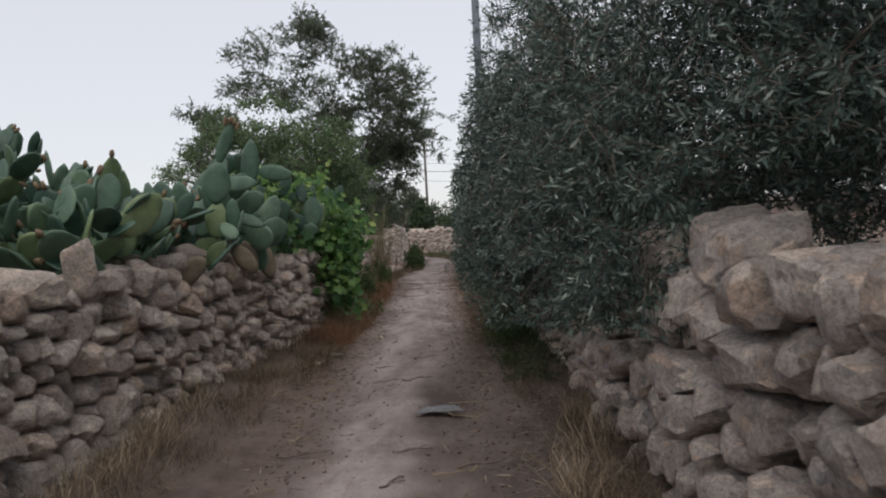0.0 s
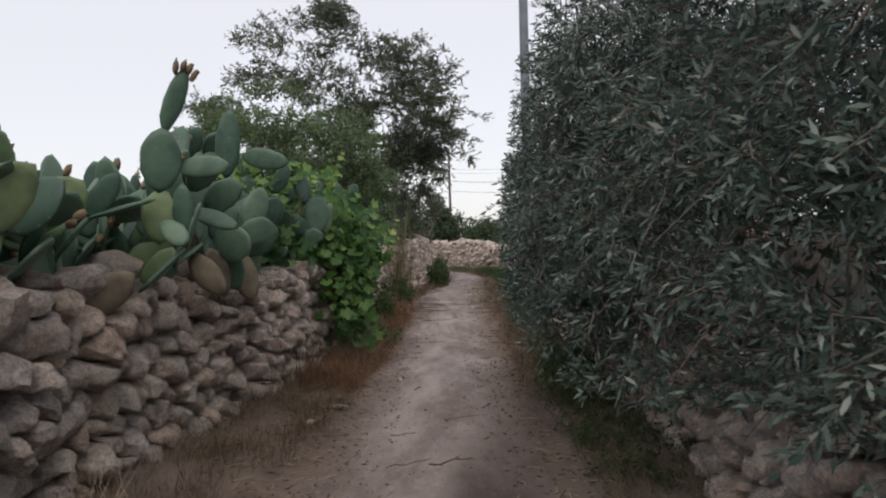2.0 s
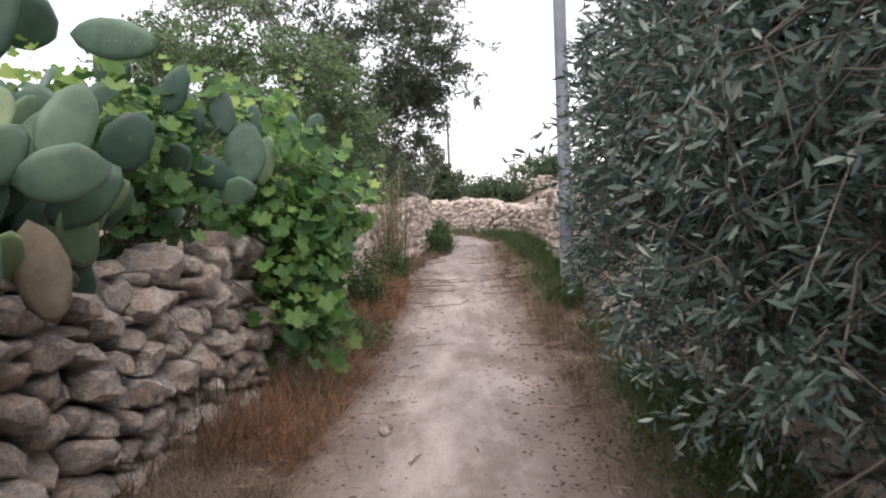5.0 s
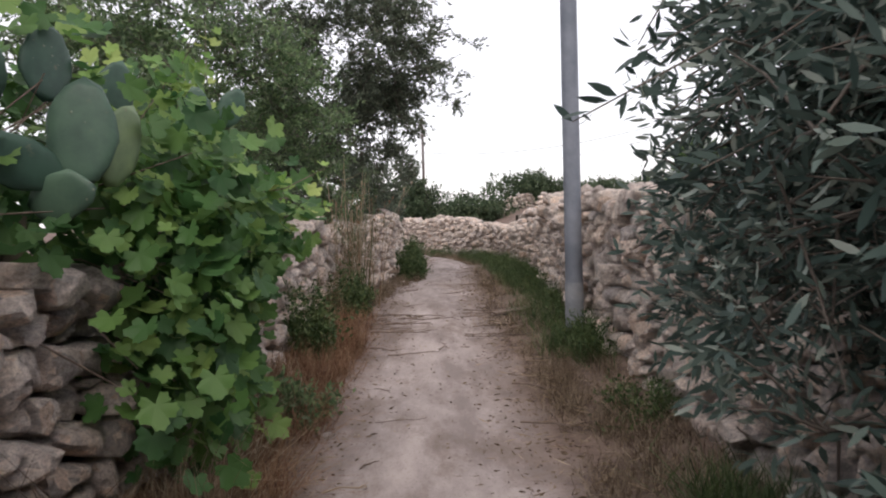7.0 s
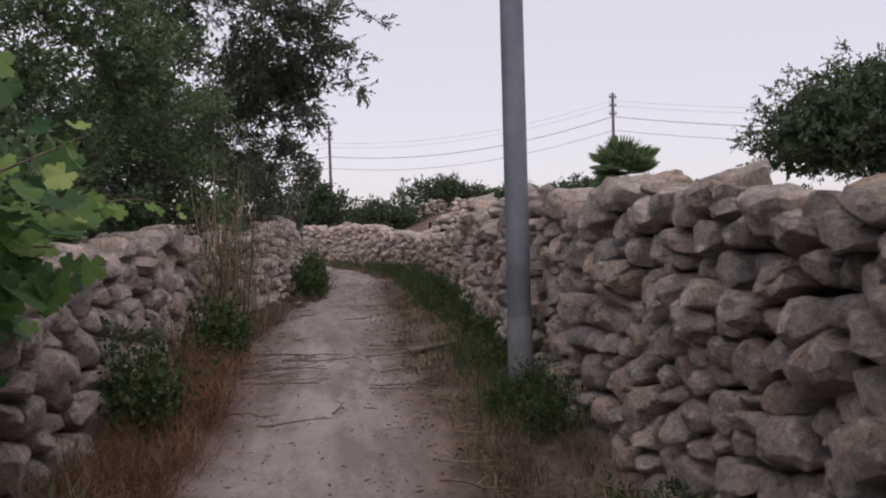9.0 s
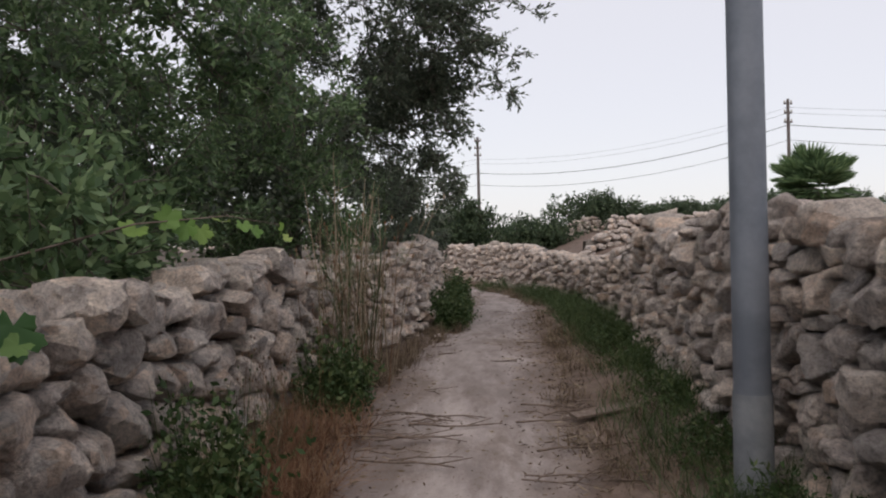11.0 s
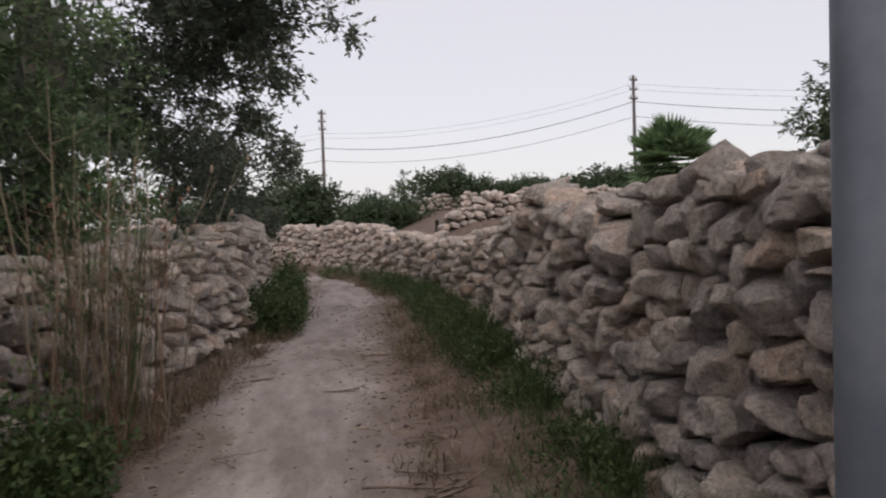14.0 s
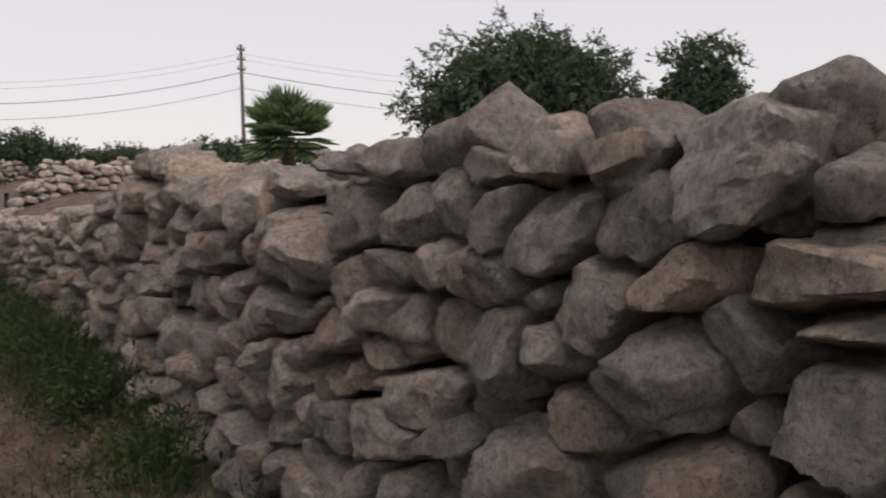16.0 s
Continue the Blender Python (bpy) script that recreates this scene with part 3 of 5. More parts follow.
def make_tree(name, label, category, root, trunk, shells, targets, twigs, leaves, leaf_len, ratio, mat, seed,
              radius=0.14, twig_len=0.35, shape=DIAMOND, droop=0.15, group="", keep=None, inner=0, inner_len=0.2, inner_gap=0.0, outward=0.4, inner_mat=None):
    """A tree: a trunk along the given points, limbs that reach to points in the crown, and leaves on the twigs round them."""
    rng = np.random.RandomState(seed)
    tree = thing(name, root, label, category, group)
    root = np.array(root, float)
    pts = in_ellipsoids(shells, targets, rng)
    if keep is not None:
        pts = pts[keep(pts)]
    trunk = np.array(trunk, float)
    nodes = [*np.linspace(trunk[0], trunk[1], 3)] if len(trunk) == 2 else [*trunk]
    wood = [(np.array(nodes) - root, np.linspace(radius, radius * 0.6, len(nodes)), 9)]
    joint, size = [np.array(p) for p in nodes[1:]], [radius * 0.55] * (len(nodes) - 1)
    crown_at = trunk[-1]
    order = np.argsort(np.linalg.norm(pts - crown_at, axis=1))
    limbs = []
    for k in order:
        p = pts[k]
        J = np.array(joint)
        gap = np.linalg.norm(J - p, axis=1) + 0.35 * np.linalg.norm(J - crown_at, axis=1)
        i = int(np.argmin(gap))
        a = J[i]
        mid = (a + p) / 2 + rng.normal(0, 0.09, 3) * np.linalg.norm(p - a) + (0, 0, 0.06)
        r0 = max(size[i] * 0.72, 0.006)
        limbs.append((np.array([a, mid, p]) - root, np.array([r0, r0 * 0.8, r0 * 0.55]), 5))
        joint += [mid, p]
        size += [r0 * 0.85, r0 * 0.6]
    child("trunk", tubes_mesh("trunk", wood, BARK), tree)
    # twigs and leaves
    n = len(pts)
    tip = np.repeat(pts, twigs, 0)
    d = rng.normal(size=tip.shape)
    out = tip - np.repeat(trunk[-1:], len(tip), 0)
    d = d + outward * 1.6 * out / np.linalg.norm(out, axis=1, keepdims=True)
    d[:, 2] = d[:, 2] * 0.7 - droop
    d /= np.linalg.norm(d, axis=1, keepdims=True)
    ln = twig_len * rng.uniform(0.5, 1.2, len(tip))
    for q in range(0, len(tip), max(1, twigs // 3)):
        a, b = tip[q], tip[q] + d[q] * ln[q]
        if keep is not None and not keep(b[None])[0]:
            continue
        limbs.append((np.array([a, (a + b) / 2 + (0, 0, 0.02), b]) - root, np.array([0.005, 0.004, 0.002]), 3))
    for q in range(min(10, len(order))):
        child("limb", tubes_mesh("limb", [limbs[q]], BARK), tree)
    tagged(child("twig_mass", tubes_mesh("twig_mass", limbs[min(10, len(order)):], BARK), tree), kind="stuff")
    t = rng.uniform(0.1, 1.0, (len(tip), leaves))
    at = (tip[:, None] + d[:, None] * (t * ln[:, None])[..., None]).reshape(-1, 3) + rng.normal(0, 0.012, (len(tip) * leaves, 3))
    ld = np.repeat(d, leaves, 0) + rng.normal(0, 0.6, at.shape)
    ok = np.ones(len(at), bool) if keep is None else keep(at)
    at, ld = at[ok], ld[ok]
    L = leaf_len * rng.uniform(0.65, 1.25, len(at))
    # leaves inside the crown; a darker inner_mat paints the crown's own shade
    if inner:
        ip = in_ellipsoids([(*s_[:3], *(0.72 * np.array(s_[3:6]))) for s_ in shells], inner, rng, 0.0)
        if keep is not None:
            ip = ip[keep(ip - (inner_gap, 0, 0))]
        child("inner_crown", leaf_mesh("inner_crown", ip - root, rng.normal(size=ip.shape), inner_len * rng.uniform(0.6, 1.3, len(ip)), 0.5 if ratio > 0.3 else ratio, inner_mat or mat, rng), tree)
    crown = child("crown", leaf_mesh("crown", at - root, ld, L, ratio, mat, rng, shape), tree)
    return tree


# olive trees leaning over the east wall
def clear_of_lane(p):
    x, y, z = p.T
    edge = np.interp(y, [2.6, 3.8, 4.4, 6.0, 8.0, 9.0, 11.6, 12.2], [1.4, 1.15, 0.74, 0.42, 0.3, 0.1, 0.2, 1.25])
    edge = edge + np.interp(y, [6.4, 6.6, 8.5, 10.0], [0.06, 0.28, 0.28, 0.16]) * np.clip(z - 1.9, 0, 9) + 0.35 * np.clip(1.0 - z, 0, 1) * (y > 8)
    low = np.where(x > 1.75, 0.6, np.interp(y, [4.0, 6.0, 7.0, 8.5, 10.0, 10.8, 11.6], [0.9, 0.75, 0.55, 0.4, 0.5, 0.85, 1.05]))
    return (x > edge) & (z > low) & ((y > 3.9) | (z > 1.75) | (x > 1.75))


OLIVE_TEXT = "dense grey-green olive tree hanging over the stone wall"
# the shell centred at y 2.2 is added, mostly unseen, to shade the near wall
near_olive = make_tree("olive_tree", OLIVE_TEXT, "tree", (2.7, 6.4, 0.2), [(2.7, 6.4, 0.2), (2.6, 6.3, 0.9), (2.4, 6.2, 1.6)],
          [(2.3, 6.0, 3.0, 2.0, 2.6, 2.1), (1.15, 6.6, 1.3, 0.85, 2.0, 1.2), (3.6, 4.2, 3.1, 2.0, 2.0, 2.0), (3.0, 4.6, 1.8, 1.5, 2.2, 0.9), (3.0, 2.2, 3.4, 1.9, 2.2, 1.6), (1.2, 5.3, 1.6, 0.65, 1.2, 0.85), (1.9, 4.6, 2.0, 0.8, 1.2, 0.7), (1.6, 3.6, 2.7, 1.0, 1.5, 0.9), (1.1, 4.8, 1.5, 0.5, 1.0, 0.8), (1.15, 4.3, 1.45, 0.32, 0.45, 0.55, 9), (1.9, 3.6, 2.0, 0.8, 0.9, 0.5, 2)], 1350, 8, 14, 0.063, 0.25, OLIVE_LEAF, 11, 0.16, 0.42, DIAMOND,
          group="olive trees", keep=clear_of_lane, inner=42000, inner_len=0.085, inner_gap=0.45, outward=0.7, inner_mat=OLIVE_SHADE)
far_olive = make_tree("olive_tree", OLIVE_TEXT, "tree", (2.6, 9.8, 0.2), [(2.6, 9.8, 0.2), (2.4, 9.7, 0.9), (2.1, 9.6, 1.5)],
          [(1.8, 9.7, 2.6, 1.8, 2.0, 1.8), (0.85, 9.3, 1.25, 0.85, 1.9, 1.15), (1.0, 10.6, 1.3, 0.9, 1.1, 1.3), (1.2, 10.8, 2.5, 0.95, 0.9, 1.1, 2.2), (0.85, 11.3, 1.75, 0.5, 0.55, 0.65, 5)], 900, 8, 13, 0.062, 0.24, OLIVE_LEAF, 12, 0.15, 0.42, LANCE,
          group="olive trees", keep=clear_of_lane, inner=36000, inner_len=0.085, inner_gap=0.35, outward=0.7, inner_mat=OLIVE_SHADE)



def hanging_spray(tree, a, b, leaves, seed, wood=None):
    """A single bare twig that reaches out of the crown, with its leaves in pairs."""
    rng = np.random.RandomState(seed)
    o = np.array(tree.location)
    a, b = np.array(a), np.array(b)
    mid = (a + b) / 2 + rng.normal(0, 0.06, 3) + (0, 0, 0.05)
    child("twig", tubes_mesh("twig", [(np.array([a, mid, b]) - o, np.array([0.004, 0.003, 0.0015]), 5)], wood or BARK), tree)
    t = np.linspace(0.3, 1, leaves)[:, None]
    at = (1 - t) ** 2 * a + 2 * t * (1 - t) * (mid + (0, 0, 0.03)) + t * t * b
    d = (b - a) / np.linalg.norm(b - a) + rng.normal(0, 0.7, at.shape)
    tagged(child("spray", leaf_mesh("spray", at - o, d, 0.068 * rng.uniform(0.8, 1.2, leaves), 0.25, OLIVE_LEAF, rng, LANCE), tree), kind="stuff")


for k, (a, c) in enumerate((((0.55, 10.7, 1.75), (-0.18, 10.35, 1.62)), ((0.6, 10.8, 1.9), (0.0, 10.5, 1.78)), ((0.6, 10.6, 1.55), (0.02, 10.3, 1.5)), ((0.7, 10.9, 2.1), (0.1, 10.5, 2.05)),
                           ((0.8, 11.2, 1.4), (0.25, 11.0, 1.25)), ((0.8, 11.3, 2.3), (0.3, 11.3, 2.35)))):
    hanging_spray(far_olive, a, c, 26, 700 + k)

rng_o = np.random.RandomState(67)
for tree, (y0, y1), n in ((near_olive, (4.1, 8.2), 34), (far_olive, (8.0, 10.3), 30)):
    for k in range(n):
        oy, oz = rng_o.uniform(y0, y1), rng_o.uniform(1.1, 3.2)
        probe = np.array([(gx, oy, oz) for gx in np.arange(-0.4, 2.6, 0.04)])
        free = clear_of_lane(probe)
        skin = float(probe[free][0][0]) if free.any() else 1.2
        a = np.array((skin + 0.35, oy + rng_o.normal(0, 0.25), oz + rng_o.uniform(0.1, 0.5)))
        b = np.array((skin - rng_o.uniform(-0.08, 0.10), oy + rng_o.normal(0, 0.35), oz - rng_o.uniform(0.0, 0.45)))
        hanging_spray(tree, a, b, 24, 900 + k + int(y0 * 10), OLIVE_TWIG)

# big tree and bushes behind the west wall
def clumps(shells, each, size, seed, up=0.25):
    """Breaks broad crown volumes into many small tufts round their skins, with gaps between."""
    rng = np.random.RandomState(seed)
    out = []
    for x0, y0, z0, rx, ry, rz in shells:
        for k in range(max(3, int(each * (rx * ry * rz) ** 0.667))):
            d = rng.normal(size=3) + (0, 0, up)
            d *= rng.uniform(0.55, 0.95) / np.linalg.norm(d)
            r = size * rng.uniform(0.6, 1.35)
            out.append((x0 + d[0] * rx, y0 + d[1] * ry, z0 + d[2] * rz, r * 1.15, r * 1.15, r * 0.75))
    return out


make_tree("carob_tree", "tall dark carob tree with an open ragged crown", "tree", (-3.6, 25.0, 0.4), [(-3.6, 25.0, 0.3), (-3.5, 24.8, 1.8), (-3.3, 24.5, 3.2), (-3.4, 24.4, 4.3)],
          clumps([(-3.9, 24.5, 6.2, 2.7, 2.4, 2.0), (-1.6, 24.3, 5.5, 1.5, 1.6, 1.8), (-7.1, 25.0, 4.6, 1.2, 1.5, 1.3), (-0.35, 24.5, 4.2, 0.85, 1.0, 1.0), (-2.8, 25.3, 3.7, 1.9, 1.8, 1.3), (-1.9, 25.9, 3.6, 1.3, 1.6, 1.4)], 9.5, 0.5, 5),
          1000, 8, 11, 0.085, 0.40, TREE_LEAF, 21, 0.30, 0.34)


def behind_west_wall(p):
    edge = np.interp(p[:, 1], [10, 17, 22, 28, 30, 33], [-2.7, -2.45, -2.0, -1.5, -1.25, -1.6]) + 0.35 * np.clip(p[:, 2] - 1.4, 0, 1.5)
    return p[:, 0] < edge


make_tree("bush", "leafy dark green bush behind the stone wall", "bush", (-3.4, 18.6, 0.4), [(-3.4, 18.6, 0.3), (-3.4, 18.6, 0.9), (-3.3, 18.6, 1.5)],
          clumps([(-3.3, 18.8, 2.9, 1.2, 1.8, 2.0), (-4.6, 19.4, 3.2, 1.4, 1.7, 1.6), (-5.4, 19.0, 2.1, 1.5, 2.0, 1.5)], 9, 0.42, 6) + [(-3.6, 18.8, 2.3, 0.9, 1.3, 1.4)], 600, 9, 11, 0.074, 0.42, BUSH_LEAF, 22, 0.09, 0.32, keep=behind_west_wall, inner=5000, inner_len=0.10, inner_mat=TREE_LEAF, group="bushes behind the wall")
make_tree("bush", "tall dark bush under the carob tree", "bush", (-3.0, 22.4, 0.4), [(-3.0, 22.4, 0.3), (-3.0, 22.4, 0.9), (-2.9, 22.4, 1.6)],
          clumps([(-2.9, 22.3, 2.7, 1.3, 1.8, 2.0), (-4.6, 22.5, 2.6, 1.5, 1.6, 1.9)], 9, 0.42, 7) + [(-3.2, 22.4, 2.2, 1.0, 1.3, 1.3)], 420, 9, 11, 0.070, 0.42, BUSH_LEAF, 24, 0.09, 0.32, keep=behind_west_wall, inner=6000, inner_len=0.10, inner_mat=TREE_LEAF, group="bushes behind the wall")
make_tree("bush", "dark bush at the end of the stone wall", "bush", (-2.6, 26.8, 0.4), [(-2.6, 26.8, 0.3), (-2.6, 26.8, 0.8), (-2.5, 26.8, 1.3)],
          clumps([(-2.0, 27.0, 2.6, 1.3, 1.9, 1.9), (-1.8, 30.2, 2.1, 1.2, 1.6, 1.6), (-4.5, 27.5, 2.6, 1.8, 1.8, 1.9)], 9, 0.45, 8), 520, 8, 12, 0.07, 0.45, TREE_LEAF, 25, 0.08, 0.34, keep=behind_west_wall, inner=7000, inner_len=0.13, group="bushes behind the wall")
make_tree("fig_bush", "fresh green broad-leaved bush behind the wall", "bush", (-3.0, 17.0, 0.4), [(-3.0, 17.0, 0.3), (-3.0, 17.0, 0.7), (-2.95, 17.0, 1.1)],
          [(-2.9, 17.2, 1.6, 0.5, 1.3, 0.6)], 70, 6, 8, 0.10, 0.5, BUSH_LEAF, 26, 0.04, 0.35, keep=behind_west_wall)

# ---- prickly pears behind the west wall ----
def pad_mesh(name, w, l, t, seed, mat):
    rng = np.random.RandomState(seed)
    rows, seg = 9, 14
    V, F = [(0, 0, 0)], []
    bend = rng.normal(0, 0.05)
    for i in range(1, rows):
        f = i / rows
        half = w / 2 * math.sin(math.pi * f ** 0.8) ** 0.62 * (0.55 + 0.45 * f ** 0.5)
        thick = t * (0.55 + 0.45 * math.sin(math.pi * f))
        for k in range(seg):
            a = 2 * math.pi * k / seg
            cx, sx = math.cos(a), math.sin(a)
            V.append((half * cx * (1 + 0.03 * rng.normal()), thick / 2 * np.sign(sx) * abs(sx) ** 0.7 + bend * l * f * f, l * f + 0.006 * rng.normal()))
    V.append((0, bend * l, l))
    n = len(V) - 1
    F += [(0, 1 + (k + 1) % seg, 1 + k) for k in range(seg)]
    for i in range(rows - 2):
        for k in range(seg):
            A, B = 1 + i * seg + k, 1 + i * seg + (k + 1) % seg
            F.append((A, B, B + seg, A + seg))
    last = 1 + (rows - 2) * seg
    F += [(last + k, last + (k + 1) % seg, n) for k in range(seg)]
    return mesh_of(name, V, F, mat, True)


PADS = [pad_mesh("pad", 0.24 + 0.025 * (k % 3), 0.37 + 0.035 * (k % 4), 0.04, 70 + k, PAD_SKIN) for k in range(6)]
OLD_PADS = [pad_mesh("old_pad", 0.22, 0.42, 0.09, 80 + k, PAD_OLD) for k in range(2)]
PEARS = [pad_mesh("fruit", 0.05, 0.085, 0.05, 90, FRUIT)]


def make_cactus(x, y, z, seed, tall, spike=False, fruit=0.2):
    """A prickly pear: a woody trunk of old pads, and generations of green pads that grow from each other's rims."""
    rng = np.random.RandomState(seed)
    plant = thing("prickly_pear", (x, y, z), "sprawling blue-green prickly pear cactus behind the stone wall", "cactus", "prickly pears")
    todo = []
    for k in range(3):
        lean = Vector((rng.normal(0.05, 0.18), rng.normal(0, 0.3), max(0.75, tall - 1.75) + rng.uniform(0, 0.3)))
        child("trunk", tubes_mesh("trunk", [(np.array([(0, 0, -0.1), lean * 0.5 + Vector((0.03, 0, 0)), lean]), np.array([0.09, 0.07, 0.06]), 8)], PAD_OLD), plant)
        for s in range(3):
            turn = Euler((rng.normal(0, 0.5), rng.normal(0, 0.6), rng.uniform(0, 6.28))).to_matrix().to_4x4()
            todo.append((Matrix.Translation(lean * rng.uniform(0.7, 0.98)) @ turn, 0))
    made = 0
    while todo and made < 60:
        m, gen = todo.pop(0)
        me = OLD_PADS[rng.randint(2)] if gen < 1 and rng.uniform() < 0.35 else PADS[rng.randint(6)]
        size = rng.uniform(0.75, 1.2)
        length = me.vertices[len(me.vertices) - 1].co.z * size
        tip = m @ Vector((0, 0, length)) + Vector((x, y, z))
        if tip.z > tall + 0.12 * rng.normal() or tip.z < 1.0 or tip.x > -2.05 or (tip.x > -2.5 and tip.z < 1.3) or tip.y > 13.2:
            continue
        ob = child("pad", me, plant)
        placed = m @ Matrix.Diagonal((size * rng.uniform(0.9, 1.2), size, size, 1))
        ob.matrix_local = placed
        made += 1
        for s in range(1 + rng.randint(0, 3)):
            side = rng.uniform(-0.85, 0.85)
            at = Vector((side * 0.12 * size, 0, length * (0.98 - 0.16 * abs(side))))
            tilt = Euler((rng.normal(0, 0.35), side * 0.6 + rng.normal(0, 0.2), rng.normal(0, 0.8))).to_matrix().to_4x4()
            todo.append((m @ Matrix.Translation(at) @ tilt, gen + 1))
        if gen > 0 and rng.uniform() < fruit:
            for s in range(rng.randint(1, 4)):
                a = rng.uniform(-0.7, 0.7)
                pear = child("fruit", PEARS[0], ob)
                pear.matrix_local = placed.inverted() @ m @ Matrix.Translation((a * 0.12 * size, 0, length * (0.96 - 0.2 * abs(a)))) @ pose(0, 0, 0, 0, 40 * a, 0)
    if spike:
        m = Matrix.Translation((0.42, -0.1, 1.28)) @ pose(0, 0, 0, 0, 2, 8)
        for k, (ry, sz, wide) in enumerate(((0, 1.05, 1.1), (3, 1.1, 1.1), (16, 1.1, 0.5))):
            m = m @ pose(0, 0, 0, 3, ry, 6)
            ob = child("pad", PADS[k], plant)
            placed = m @ Matrix.Diagonal((sz * wide, sz, sz, 1))
            ob.matrix_local = placed
            m = m @ Matrix.Translation((0, 0, (0.33 + 0.035 * k) * sz))
        for k in range(4):
            pear = child("fruit", PEARS[0], ob)
            pear.matrix_local = placed.inverted() @ m @ Matrix.Translation((0.03 * (k - 1.5), 0, -0.03 * abs(k - 1.5))) @ pose(0, 0, 0, 10 * k, 25 * (k - 1.5), 0)


for k, (cx, cy, tall) in enumerate(((-3.4, 4.4, 2.3), (-3.6, 6.0, 2.6), (-2.95, 6.8, 2.45), (-2.7, 8.0, 2.4), (-3.9, 8.2, 2.7), (-2.75, 9.2, 2.45), (-3.05, 10.2, 2.4), (-3.3, 7.4, 2.6),
                                    (-4.9, 6.6, 3.4), (-5.4, 9.0, 3.6), (-3.3, 11.6, 2.45), (-4.0, 10.6, 2.5), (-4.6, 5.2, 3.15), (-3.5, 9.7, 2.7), (-6.2, 7.5, 3.7), (-4.3, 7.5, 3.05), (-6.6, 10.0, 3.7), (-4.7, 10.2, 2.9))):
    make_cactus(cx, cy, 0.25, 100 + k, tall, spike=(k == 3))

def pads_by_hand(x, y, z, label, rows):
    """A prickly pear whose few large pads are set one by one: place, turn and size."""
    plant = thing("prickly_pear", (x, y, z), label, "cactus", "prickly pears")
    child("trunk", tubes_mesh("trunk", [(np.array([(0, 0, -0.2), (0.02, 0, 0.6), (0.1, 0, 1.25)]), np.array([0.08, 0.07, 0.05]), 8)], PAD_OLD), plant)
    for k, (px, py, pz, rx, ry, rz, s, old) in enumerate(rows):
        pad = child("old_pad" if old else "pad", OLD_PADS[k % 2] if old else PADS[k % 6], plant)
        pad.matrix_local = pose(px - x, py - y, pz - z, rx, ry, rz) @ Matrix.Diagonal((s * 1.1, s, s, 1))


pads_by_hand(-2.45, 12.35, 0.25, "prickly pear with large pads among the vine leaves",
             [(-2.27, 12.3, 1.54, 25, 78, 10, 0.98, 0), (-2.05, 12.33, 1.60, -4, 4, 8, 1.28, 0), (-1.97, 12.42, 1.62, 5, 24, 70, 0.98, 0), (-2.1, 12.35, 1.64, 20, -68, 30, 1.05, 0),
              (-2.32, 12.2, 1.98, 6, -28, -10, 1.15, 0), (-2.2, 12.35, 2.0, -8, 12, 60, 0.95, 0), (-2.0, 14.15, 2.1, 5, -15, 20, 0.75, 0), (-1.92, 14.3, 2.1, 5, 25, 20, 0.75, 0), (-2.2, 13.0, 1.95, 5, 15, 55, 0.9, 0)])
pads_by_hand(-2.8, 11.2, 0.25, "tall prickly pear with broad grey-green pads above the vine",
             [(-2.62, 11.45, 2.2, 4, 3, 6, 1.05, 0), (-2.62, 11.2, 1.85, -6, 10, 30, 1.1, 0), (-2.75, 11.05, 2.5, 70, -60, 10, 1.2, 0), (-2.4, 11.75, 2.1, 6, 22, 20, 0.8, 0),
              (-2.42, 10.35, 1.66, 5, -14, 5, 1.3, 0), (-2.4, 10.2, 1.3, -12, 30, 10, 1.0, 0), (-2.3, 10.25, 1.0, 8, -20, 15, 1.0, 0), (-2.55, 10.6, 1.4, 10, 60, 30, 1.0, 0), (-2.6, 10.9, 1.5, 0, -35, 60, 1.1, 0)])
pads_by_hand(-2.7, 9.4, 0.25, "prickly pear with withered pads drooping over the wall",
             [(-2.35, 8.7, 1.45, 20, 140, 10, 1.0, 1), (-2.3, 9.0, 1.5, -10, 160, 40, 1.05, 1), (-2.28, 9.35, 1.5, 15, 150, -20, 1.0, 0), (-2.25, 9.7, 1.45, 5, 170, 30, 1.1, 1),
              (-2.25, 10.0, 1.5, -15, 145, 60, 1.0, 0), (-2.3, 9.1, 1.55, 0, 95, -30, 1.15, 0), (-2.25, 9.6, 1.6, 12, 80, 50, 1.1, 0)])


def pads_between(x, y, z, label, rows, seed):
    """A prickly pear whose pads each run from a joint to a tip, with the width given."""
    rng = np.random.RandomState(seed)
    plant = thing("prickly_pear", (x, y, z), label, "cactus", "prickly pears")
    child("trunk", tubes_mesh("trunk", [(np.array([(0, 0, -0.2), (0.05, 0.1, 0.7), (0.25, 0.2, 1.4)]), np.array([0.09, 0.08, 0.06]), 8)], PAD_OLD), plant)
    for k, (px, py, pz, tx, tz, wide) in enumerate(rows):
        ty = py + rng.normal(0, 0.08)
        up = Vector((tx - px, ty - py, tz - pz))
        face = up.cross(Vector((rng.normal(0.25, 0.3), -1.0, rng.normal(0.25, 0.3)))).normalized()
        long = up.length
        out = face.cross(up.normalized())
        m = Matrix((face, -out, up.normalized())).transposed().to_4x4()
        m.translation = (px - x, py - y, pz - z)
        pad = child("pad", pad_mesh("pad", wide * 1.08, long * 1.04, 0.045, seed + k, PAD_SKIN), plant)
        pad.matrix_local = m


